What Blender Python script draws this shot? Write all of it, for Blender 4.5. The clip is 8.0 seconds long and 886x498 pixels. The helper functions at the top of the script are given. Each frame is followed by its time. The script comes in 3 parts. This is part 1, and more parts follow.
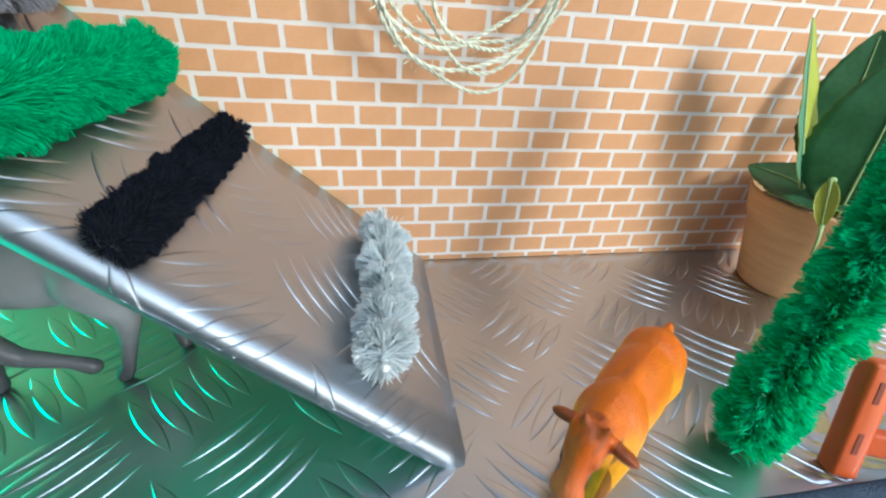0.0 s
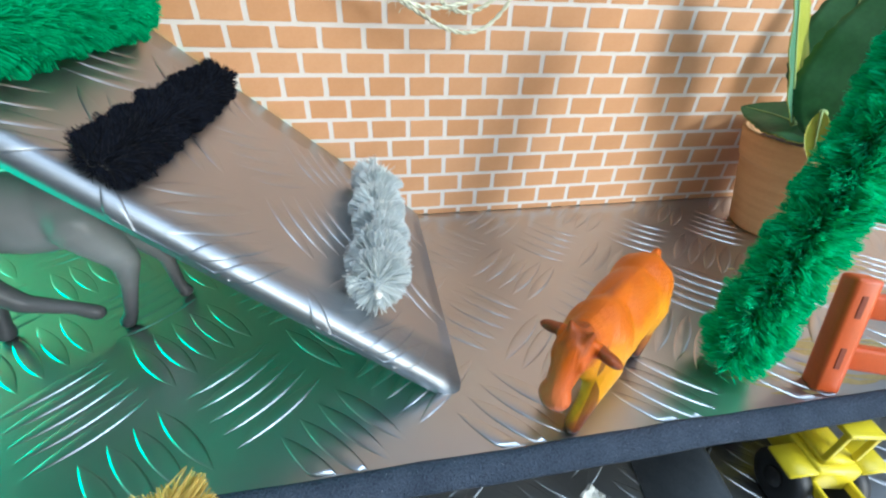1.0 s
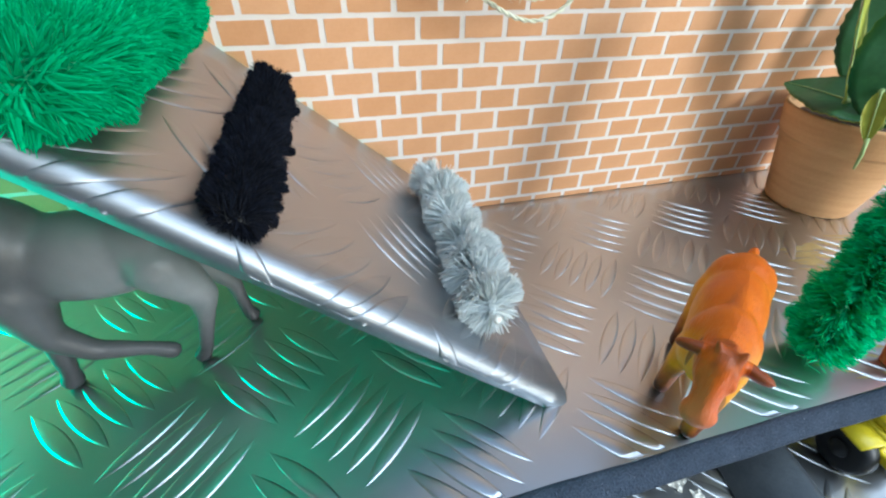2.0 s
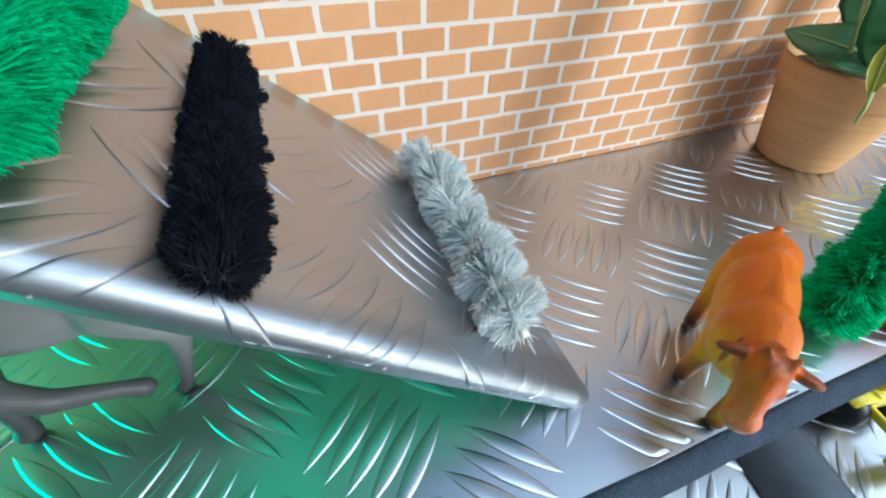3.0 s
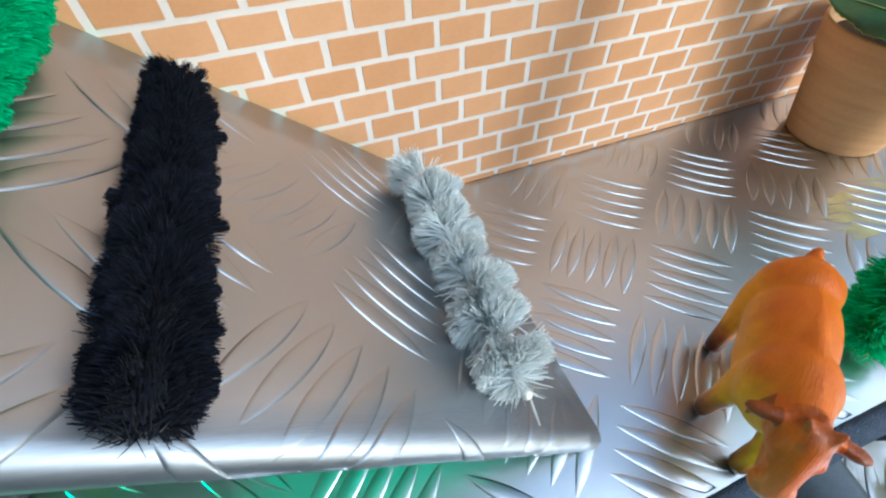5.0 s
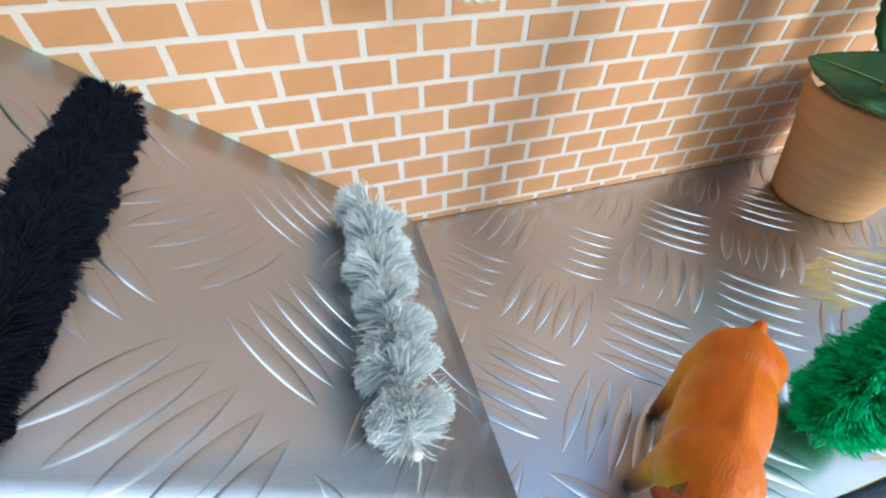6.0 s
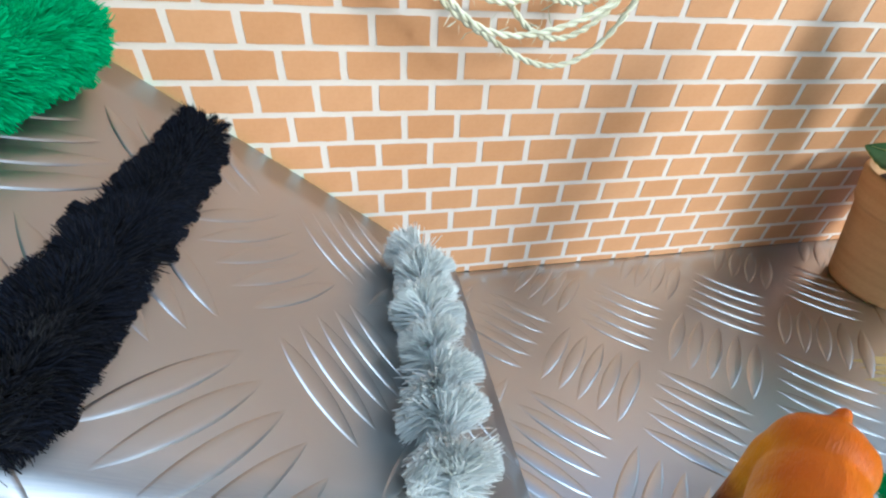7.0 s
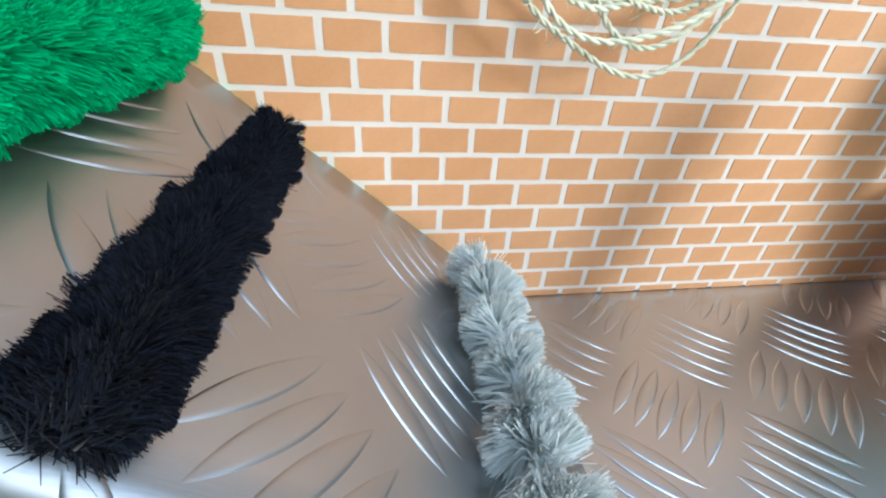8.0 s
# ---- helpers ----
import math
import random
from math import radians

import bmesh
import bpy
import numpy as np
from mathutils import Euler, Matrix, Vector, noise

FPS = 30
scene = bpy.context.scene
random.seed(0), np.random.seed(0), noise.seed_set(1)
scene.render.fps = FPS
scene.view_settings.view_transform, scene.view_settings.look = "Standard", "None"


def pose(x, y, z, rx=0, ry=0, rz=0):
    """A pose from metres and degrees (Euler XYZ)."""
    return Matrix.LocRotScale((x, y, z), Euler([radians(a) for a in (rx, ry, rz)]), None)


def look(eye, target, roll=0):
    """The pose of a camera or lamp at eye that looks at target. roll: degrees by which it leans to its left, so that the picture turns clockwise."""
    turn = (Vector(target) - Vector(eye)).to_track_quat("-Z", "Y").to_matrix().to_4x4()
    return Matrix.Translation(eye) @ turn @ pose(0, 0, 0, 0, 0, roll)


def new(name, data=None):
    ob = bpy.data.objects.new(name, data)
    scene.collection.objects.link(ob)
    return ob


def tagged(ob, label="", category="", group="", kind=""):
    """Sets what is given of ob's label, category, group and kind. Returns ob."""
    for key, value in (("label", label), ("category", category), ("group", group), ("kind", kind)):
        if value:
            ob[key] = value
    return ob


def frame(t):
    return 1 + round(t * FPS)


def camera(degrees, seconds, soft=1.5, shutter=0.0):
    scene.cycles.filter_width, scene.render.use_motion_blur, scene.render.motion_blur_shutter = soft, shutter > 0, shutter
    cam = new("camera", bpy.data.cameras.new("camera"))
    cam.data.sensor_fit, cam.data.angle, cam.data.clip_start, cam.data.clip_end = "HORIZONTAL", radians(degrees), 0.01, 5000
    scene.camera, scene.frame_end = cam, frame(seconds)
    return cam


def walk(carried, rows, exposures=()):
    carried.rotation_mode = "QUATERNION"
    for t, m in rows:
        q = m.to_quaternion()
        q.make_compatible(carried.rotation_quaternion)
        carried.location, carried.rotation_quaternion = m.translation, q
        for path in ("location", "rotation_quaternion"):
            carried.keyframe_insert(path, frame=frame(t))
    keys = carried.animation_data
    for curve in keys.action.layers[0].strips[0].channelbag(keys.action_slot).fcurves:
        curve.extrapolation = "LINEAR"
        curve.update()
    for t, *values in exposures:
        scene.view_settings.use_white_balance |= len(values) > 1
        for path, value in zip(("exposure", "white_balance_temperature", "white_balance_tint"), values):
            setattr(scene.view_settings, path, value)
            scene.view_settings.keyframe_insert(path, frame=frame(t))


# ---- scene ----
cam = camera(95.53, 8.0, soft=2.2)
ROWS = [
    (0.0, 0.00531, -0.18756, 0.12201, 58.901, -3.575, -9.280),
    (0.5, 0.01419, -0.19049, 0.11479, 55.982, -2.736, -8.619),
    (1.0, 0.00770, -0.19797, 0.11033, 56.226, -1.894, -10.173),
    (1.5, -0.01653, -0.18910, 0.11692, 54.413, -1.382, -11.873),
    (3.0, -0.03328, -0.15205, 0.11932, 45.095, -1.461, -20.868),
    (3.5, -0.02793, -0.14134, 0.12001, 41.258, -1.346, -21.223),
    (4.0, -0.02440, -0.13435, 0.11754, 40.317, -0.228, -22.595),
    (5.5, -0.01269, -0.13209, 0.12691, 40.494, 0.738, -19.446),
    (6.0, 0.00390, -0.13505, 0.12405, 44.089, -0.667, -16.576),
    (6.5, 0.00502, -0.13734, 0.11934, 48.023, -2.429, -13.170),
    (7.0, -0.00511, -0.13546, 0.11968, 52.715, -2.703, -10.613),
    (7.5, -0.01748, -0.13267, 0.11677, 55.282, -2.730, -8.973),
    (8.0, -0.02090, -0.13026, 0.10923, 57.662, -3.189, -7.986),
]
walk(cam, [(t, pose(x, y, z, rx, ry, rz)) for t, x, y, z, rx, ry, rz in ROWS],
     exposures=[(0.0, 1.26, 5520, 2), (8.0, 1.26, 5520, 2)])

# ---- light ----
world = bpy.data.worlds.new("world")
scene.world = world
world.use_nodes = True
SUN_EL, SUN_AZ = 24.0, 146.0          # degrees; azimuth clockwise from +y
wn = world.node_tree
sky = wn.nodes.new("ShaderNodeTexSky")
sky.sky_type = "NISHITA"
sky.sun_disc = False
sky.sun_elevation = radians(SUN_EL)
sky.sun_rotation = radians(SUN_AZ)
sky.altitude = 200
wn.nodes["Background"].inputs["Strength"].default_value = 0.15
wn.links.new(sky.outputs[0], wn.nodes["Background"].inputs["Color"])

sun = new("sun", bpy.data.lights.new("sun", "SUN"))
sun.data.energy, sun.data.angle, sun.data.color = 0.72, radians(11), (1.0, 0.985, 0.96)
_az, _el = radians(SUN_AZ), radians(SUN_EL)
sun.matrix_world = look((0, 0, 0), (-math.sin(_az) * math.cos(_el), -math.cos(_az) * math.cos(_el), -math.sin(_el)))

# light falls from an added, unseen overhead source that lights the tread bars
overhead_light = new("overhead_light", bpy.data.lights.new("overhead_light", "AREA"))
overhead_light.data.shape, overhead_light.data.size, overhead_light.data.size_y = "RECTANGLE", 1.90, 0.90
overhead_light.data.energy, overhead_light.data.color = 12.5, (0.93, 0.97, 1.0)
overhead_light.matrix_world = look((0.55, -0.75, 2.30), (0.55, -0.75, 0.0))

# and through a window in the room's east wall
window_light = new("window_light", bpy.data.lights.new("window_light", "AREA"))
window_light.data.shape, window_light.data.size, window_light.data.size_y = "RECTANGLE", 0.85, 0.90
window_light.data.energy, window_light.data.color = 2.3, (0.95, 0.98, 1.0)
window_light.matrix_world = look((1.69, -0.425, 1.20), (0.0, -0.425, 1.20))

# a green lamp stands on the plate under the ramp, beyond the left end of the view
green_lamp = new("green_light", bpy.data.lights.new("green_light", "AREA"))
green_lamp.data.shape, green_lamp.data.size, green_lamp.data.size_y = "RECTANGLE", 0.10, 0.06
green_lamp.data.energy, green_lamp.data.color = 0.098, (0.0, 1.0, 0.52)
green_lamp.matrix_world = look((-0.240, -0.065, 0.045), (-0.030, -0.075, 0.055))
green_lamp.data.spread = radians(170)


# ---- materials ----


class Mat:
    """A node material with a principled surface and short ways to add nodes."""

    def __init__(self, name, rough=0.5, metal=0.0, spec=0.5):
        self.m = bpy.data.materials.new(name)
        self.m.use_nodes = True
        self.t = self.m.node_tree
        self.b = self.t.nodes["Principled BSDF"]
        self.b.inputs["Roughness"].default_value = rough
        self.b.inputs["Metallic"].default_value = metal
        self.b.inputs["Specular IOR Level"].default_value = spec

    def n(self, kind, **kw):
        nd = self.t.nodes.new(kind)
        for k, v in kw.items():
            nd.inputs[k.replace("_", " ")].default_value = v
        return nd

    def link(self, a, b):
        self.t.links.new(a, b)

    def coord(self, which="Object", scale=(1, 1, 1)):
        c = self.t.nodes.new("ShaderNodeTexCoord")
        mp = self.n("ShaderNodeMapping", Scale=scale)
        self.link(c.outputs[which], mp.inputs["Vector"])
        return mp.outputs["Vector"]

    def noise(self, vec, scale, detail=4, rough=0.55):
        nd = self.n("ShaderNodeTexNoise", Scale=scale, Detail=detail, Roughness=rough)
        self.link(vec, nd.inputs["Vector"])
        return nd.outputs["Fac"]

    def ramp(self, fac, stops):
        r = self.t.nodes.new("ShaderNodeValToRGB")
        e = r.color_ramp.elements
        while len(e) < len(stops):
            e.new(0.5)
        for el, (p, c) in zip(e, stops):
            el.position, el.color = p, (*c, 1)
        self.link(fac, r.inputs["Fac"])
        return r.outputs["Color"]

    def mix(self, fac, a, b, mode="MIX"):
        x = self.t.nodes.new("ShaderNodeMix")
        x.data_type, x.blend_type = "RGBA", mode
        for sock, v in ((x.inputs[0], fac), (x.inputs[6], a), (x.inputs[7], b)):
            if isinstance(v, (int, float)):
                sock.default_value = v
            elif isinstance(v, tuple):
                sock.default_value = (*v, 1)
            else:
                self.link(v, sock)
        return x.outputs[2]

    def math(self, op, a, b=0.0, clamp=False):
        x = self.t.nodes.new("ShaderNodeMath")
        x.operation, x.use_clamp = op, clamp
        for sock, v in ((x.inputs[0], a), (x.inputs[1], b)):
            if isinstance(v, (int, float)):
                sock.default_value = v
            else:
                self.link(v, sock)
        return x.outputs[0]

    def rand(self):
        return self.t.nodes.new("ShaderNodeObjectInfo").outputs["Random"]

    def island(self):
        return self.t.nodes.new("ShaderNodeNewGeometry").outputs["Random Per Island"]

    def color(self, c):
        if isinstance(c, tuple):
            self.b.inputs["Base Color"].default_value = (*c, 1)
        else:
            self.link(c, self.b.inputs["Base Color"])

    def rough(self, fac, lo, hi):
        r = self.n("ShaderNodeMapRange", To_Min=lo, To_Max=hi)
        r.clamp = False
        self.link(fac, r.inputs["Value"])
        self.link(r.outputs[0], self.b.inputs["Roughness"])

    def bump(self, fac, strength, dist):
        bp = self.n("ShaderNodeBump", Strength=strength, Distance=dist)
        self.link(fac, bp.inputs["Height"])
        self.link(bp.outputs["Normal"], self.b.inputs["Normal"])


def metal_material(name, base, lo, hi, fold=False):
    a = Mat(name, metal=1.0)
    v = a.coord("Object")
    streak = a.noise(a.coord("Object", (1, 14, 1)), 220, 5, 0.6)
    blot = a.noise(v, 28, 4)
    col = a.mix(a.math("MULTIPLY", blot, 0.5), base, tuple(0.80 * c for c in base))
    wear = a.math("ADD", a.math("MULTIPLY", streak, 0.4), a.math("MULTIPLY", blot, 0.6))
    if fold:
        # scuffed rougher along the fold; the darker colour there holds back the sun's glare
        sep = a.t.nodes.new("ShaderNodeSeparateXYZ")
        a.link(v, sep.inputs[0])
        scuff_dim = a.math("MULTIPLY", a.math("SUBTRACT", sep.outputs["Y"], 0.101), 220.0, True)
        wear = a.math("ADD", wear, a.math("MULTIPLY", scuff_dim, 0.7))
        col = a.mix(a.math("MULTIPLY", scuff_dim, a.math("ADD", a.math("MULTIPLY", streak, 0.6), 0.35)), col, (0.26, 0.29, 0.325))
    a.color(col)
    a.rough(wear, lo, hi)
    a.bump(streak, 0.06, 0.0002)
    return a.m


MAT_PLATE = metal_material("aluminium_plate", (0.55, 0.57, 0.585), 0.22, 0.38)
MAT_RAMP = metal_material("aluminium_ramp", (0.50, 0.515, 0.535), 0.32, 0.46, True)


def paper_material(name, lo, hi, blotch):
    a = Mat(name, rough=0.62, spec=0.3)
    v = a.coord("Object")
    n1, n2 = a.noise(v, 60, 3), a.noise(v, 900, 3)
    f = a.math("ADD", a.math("MULTIPLY", n1, 0.55), a.math("MULTIPLY", n2, 0.25))
    if blotch:
        f = a.math("ADD", f, a.math("MULTIPLY", a.rand(), 0.28))
    a.color(a.ramp(f, [(0.25, lo), (0.80, hi)]))
    a.bump(n2, 0.05, 0.0001)
    return a.m


MAT_BRICK = paper_material("printed_brick", (0.50, 0.240, 0.100), (0.64, 0.345, 0.172), True)
MAT_JOINT = paper_material("printed_mortar", (0.66, 0.60, 0.54), (0.76, 0.70, 0.64), False)


def fibre_material(name, dark, light, sheen):
    a = Mat(name, rough=0.85, spec=0.15)
    isl = a.island()
    big = a.noise(a.coord("Object"), 130, 3)
    f = a.math("ADD", a.math("MULTIPLY", isl, 0.6), a.math("MULTIPLY", big, 0.4))
    a.color(a.ramp(f, [(0.2, dark), (0.85, light)]))
    a.b.inputs["Sheen Weight"].default_value = sheen
    a.b.inputs["Sheen Roughness"].default_value = 0.4
    # fibres let part of the light through
    thru = a.t.nodes.new("ShaderNodeBsdfTranslucent")
    a.link(a.b.inputs["Base Color"].links[0].from_socket, thru.inputs["Color"])
    both = a.n("ShaderNodeMixShader", Fac=0.4)
    a.link(a.b.outputs[0], both.inputs[1])
    a.link(thru.outputs[0], both.inputs[2])
    a.link(both.outputs[0], a.t.nodes["Material Output"].inputs["Surface"])
    return a.m


MAT_BLACK = fibre_material("black_chenille", (0.0010, 0.0013, 0.003), (0.016, 0.021, 0.038), 0.10)
# one green twice: darker for the shaded rung, brighter for the lit pole
MAT_SHADED_GREEN = fibre_material("green_chenille", (0.010, 0.34, 0.125), (0.038, 0.66, 0.29), 0.15)
MAT_LIT_GREEN = fibre_material("lit_green_chenille", (0.022, 0.52, 0.21), (0.085, 0.92, 0.47), 0.2)
MAT_GREY = fibre_material("grey_chenille", (0.62, 0.67, 0.67), (0.86, 0.90, 0.89), 0.2)
MAT_STRAW = fibre_material("yellow_chenille", (0.60, 0.42, 0.08), (0.85, 0.68, 0.22), 0.15)
MAT_MAUVE = fibre_material("mauve_chenille", (0.26, 0.25, 0.29), (0.58, 0.58, 0.62), 0.2)


def plain(name, col, rough=0.5, var=0.2, scale=90, spec=0.5, bump=0.0, metal=0.0):
    a = Mat(name, rough=rough, spec=spec, metal=metal)
    v = a.coord("Object")
    n = a.math("ADD", a.math("MULTIPLY", a.noise(v, scale), 0.6), a.math("MULTIPLY", a.noise(v, scale * 9), 0.4))
    a.color(a.ramp(n, [(0.25, tuple(c * (1 - var) for c in col)), (0.75, tuple(min(1, c * (1 + var)) for c in col))]))
    if bump:
        a.bump(n, bump, 0.0006)
    return a.m


MAT_GLUE = plain("glue_white", (0.75, 0.74, 0.66), 0.35, 0.05)
MAT_ORANGE = plain("orange_plastic", (0.60, 0.095, 0.013), 0.42, 0.12, 120, bump=0.1)
MAT_SLOT = plain("slot_shadow", (0.22, 0.035, 0.01), 0.6)
MAT_YELLOW = plain("yellow_plastic", (0.80, 0.66, 0.02), 0.35, 0.08)
MAT_TYRE = plain("black_rubber", (0.015, 0.017, 0.02), 0.5, 0.2, 200, bump=0.15)
MAT_SOIL = plain("soil", (0.06, 0.035, 0.02), 0.95, 0.5, 300, bump=0.8)
MAT_STEM = plain("stem_green", (0.36, 0.48, 0.18), 0.55, 0.2)
MAT_CARD = plain("grey_board", (0.35, 0.33, 0.31), 0.8)
MAT_TABLE = plain("dark_table", (0.10, 0.085, 0.07), 0.6)
MAT_PAINT = plain("grey_wall_paint", (0.24, 0.27, 0.26), 0.8)
MAT_PLASTER = plain("room_plaster", (0.72, 0.70, 0.67), 0.85)


MAT_DULL = plain("dull_grey_metal", (0.10, 0.115, 0.13), 0.5, 0.25, 120, 0.4, 0.1, 0.5)
MAT_SMEAR = plain("worn_yellow_paint", (0.56, 0.50, 0.25), 0.34, 0.30, 160, 0.5, 0.2, 0.75)


def pot_material():
    a = Mat("terracotta", rough=0.78, spec=0.25)
    band = a.noise(a.coord("Object", (1, 1, 12)), 22, 4)
    grain = a.noise(a.coord("Object"), 700, 3)
    f = a.math("ADD", a.math("MULTIPLY", band, 0.75), a.math("MULTIPLY", grain, 0.25))
    a.color(a.ramp(f, [(0.25, (0.56, 0.30, 0.125)), (0.75, (0.74, 0.44, 0.215))]))
    a.bump(f, 0.15, 0.0005)
    return a.m


def leaf_material(name, dark, light):
    a = Mat(name, rough=0.42, spec=0.45)
    v = a.coord("Object")
    f = a.math("ADD", a.math("MULTIPLY", a.noise(v, 60), 0.6), a.math("MULTIPLY", a.noise(v, 500), 0.4))
    a.color(a.ramp(f, [(0.25, dark), (0.8, light)]))
    a.bump(a.noise(v, 420, 3), 0.25, 0.0005)
    return a.m


def rope_material():
    a = Mat("sisal", rough=0.75, spec=0.2)
    v = a.coord("Object")
    f = a.math("ADD", a.math("MULTIPLY", a.noise(v, 160), 0.5), a.math("MULTIPLY", a.noise(v, 2500), 0.5))
    a.color(a.ramp(f, [(0.25, (0.50, 0.50, 0.35)), (0.75, (0.82, 0.82, 0.66))]))
    a.bump(a.noise(v, 3000, 2), 0.4, 0.0003)
    return a.m


def velcro_material():
    a = Mat("navy_hook_tape", rough=0.9, spec=0.2)
    v = a.coord("Object")
    fine = a.noise(v, 1900, 2)
    big = a.noise(v, 90, 3)
    spec = a.math("GREATER_THAN", a.noise(v, 1500, 1), 0.80)
    base = a.ramp(a.math("ADD", a.math("MULTIPLY", fine, 0.6), a.math("MULTIPLY", big, 0.4)), [(0.3, (0.018, 0.028, 0.048)), (0.72, (0.085, 0.110, 0.155))])
    a.color(a.mix(spec, base, (0.35, 0.38, 0.42)))
    a.bump(fine, 0.9, 0.0012)
    return a.m


def cow_material():
    a = Mat("painted_cow", rough=0.34, spec=0.24)
    v = a.coord("Object")
    sep = a.t.nodes.new("ShaderNodeSeparateXYZ")
    a.link(v, sep.inputs[0])
    nz = a.noise(v, 120, 3)
    h = a.math("ADD", sep.outputs["Z"], a.math("MULTIPLY", a.math("SUBTRACT", nz, 0.5), 0.012))
    fore = a.math("MULTIPLY", a.math("SUBTRACT", sep.outputs["X"], 0.016), 60.0, True)
    hr = a.math("ADD", a.math("DIVIDE", h, 0.038), a.math("MULTIPLY", fore, 0.42))
    col = a.ramp(hr, [(0.10, (0.035, 0.015, 0.01)), (0.22, (0.40, 0.13, 0.02)), (0.34, (0.88, 0.42, 0.005)), (0.62, (0.86, 0.36, 0.004)), (0.78, (0.62, 0.150, 0.003)), (1.0, (0.56, 0.100, 0.004))])
    ear = a.math("GREATER_THAN", a.math("ABSOLUTE", sep.outputs["Y"]), 0.0066)
    head = a.math("GREATER_THAN", sep.outputs["X"], 0.0145)
    col = a.mix(a.math("MULTIPLY", a.math("MULTIPLY", ear, head), 0.75), col, (0.10, 0.025, 0.012))
    # dark shaggy hair between the ears
    crown = a.math("MULTIPLY", a.math("MULTIPLY", a.math("SUBTRACT", h, 0.0318), 500.0, True), a.math("GREATER_THAN", sep.outputs["X"], 0.0172))
    col = a.mix(a.math("MULTIPLY", crown, 0.6), col, (0.13, 0.036, 0.014))
    snout = a.math("MULTIPLY", a.math("SUBTRACT", sep.outputs["X"], 0.0295), 250.0, True)
    col = a.mix(a.math("MULTIPLY", snout, 0.5), col, (0.72, 0.24, 0.11))
    fur = a.noise(a.coord("Object", (1, 5, 1)), 500, 3)
    a.color(a.mix(a.math("MULTIPLY", a.noise(v, 260, 3), 0.30), col, (0.30, 0.065, 0.008)))
    a.bump(fur, 0.4, 0.0009)
    return a.m


def horse_material():
    a = Mat("painted_horse", rough=0.45, spec=0.4)
    v = a.coord("Object")
    sep = a.t.nodes.new("ShaderNodeSeparateXYZ")
    a.link(v, sep.inputs[0])
    h = a.math("ADD", sep.outputs["Z"], a.math("MULTIPLY", a.math("SUBTRACT", a.noise(v, 90, 3), 0.5), 0.010))
    hr = a.math("DIVIDE", h, 0.08)
    col = a.ramp(hr, [(0.05, (0.015, 0.015, 0.017)), (0.20, (0.11, 0.11, 0.115)), (0.42, (0.27, 0.28, 0.285)), (0.66, (0.15, 0.155, 0.155)), (0.95, (0.04, 0.04, 0.04))])
    chest = a.math("MULTIPLY", a.math("SUBTRACT", sep.outputs["X"], -0.006), 90.0, True)
    col = a.mix(a.math("MULTIPLY", chest, 0.75), col, (0.035, 0.036, 0.038))
    a.color(a.mix(a.math("MULTIPLY", a.noise(v, 260), 0.4), col, (0.14, 0.14, 0.145)))
    a.bump(a.noise(v, 400), 0.15, 0.0006)
    return a.m


MAT_POT, MAT_ROPE, MAT_VELCRO, MAT_COW, MAT_HORSE = pot_material(), rope_material(), velcro_material(), cow_material(), horse_material()
MAT_LEAF = leaf_material("leaf_dark", (0.014, 0.062, 0.017), (0.045, 0.150, 0.045))
MAT_LEAF_BACK = leaf_material("leaf_light", (0.07, 0.20, 0.10), (0.16, 0.34, 0.20))
MAT_LEAF_EDGE = leaf_material("leaf_yellow", (0.28, 0.32, 0.025), (0.44, 0.46, 0.06))

# ---- builders ----


def mesh_of(name, verts, faces, material, smooth=False):
    me = bpy.data.meshes.new(name)
    me.from_pydata([tuple(map(float, v)) for v in verts], [], faces)
    me.update()
    if smooth:
        me.shade_smooth()
    me.materials.append(material)
    return me


def from_bm(name, bm, material, smooth=False):
    me = bpy.data.meshes.new(name)
    bmesh.ops.recalc_face_normals(bm, faces=bm.faces)
    bm.to_mesh(me)
    bm.free()
    if smooth:
        me.shade_smooth()
    me.materials.append(material)
    return me


def thing(name, me, label, category, group="", kind="", matrix=None):
    ob = new(name, me)
    if matrix is not None:
        ob.matrix_world = matrix
    return tagged(ob, label, category, group, kind)


def part(name, me, parent, matrix=None, label="", kind=""):
    ob = new(name, me)
    ob.parent = parent
    if matrix is not None:
        ob.matrix_local = matrix
    return tagged(ob, label, kind=kind)


def block(x0, x1, y0, y1, z0, z1, bevel=0.0, seg=2):
    bm = bmesh.new()
    bmesh.ops.create_cube(bm, size=1)
    for v in bm.verts:
        v.co = ((x0 + x1) / 2 + v.co.x * (x1 - x0), (y0 + y1) / 2 + v.co.y * (y1 - y0), (z0 + z1) / 2 + v.co.z * (z1 - z0))
    if bevel:
        bmesh.ops.bevel(bm, geom=bm.edges[:], offset=bevel, segments=seg, affect="EDGES", profile=0.6)
    return bm


def boards(pieces):
    """Several butted boards in one mesh: a wall or ceiling round its opening."""
    bm = bmesh.new()
    for x0, x1, y0, y1, z0, z1 in pieces:
        box = bmesh.ops.create_cube(bm, size=1)
        for v in box["verts"]:
            v.co = ((x0 + x1) / 2 + v.co.x * (x1 - x0), (y0 + y1) / 2 + v.co.y * (y1 - y0), (z0 + z1) / 2 + v.co.z * (z1 - z0))
    return bm


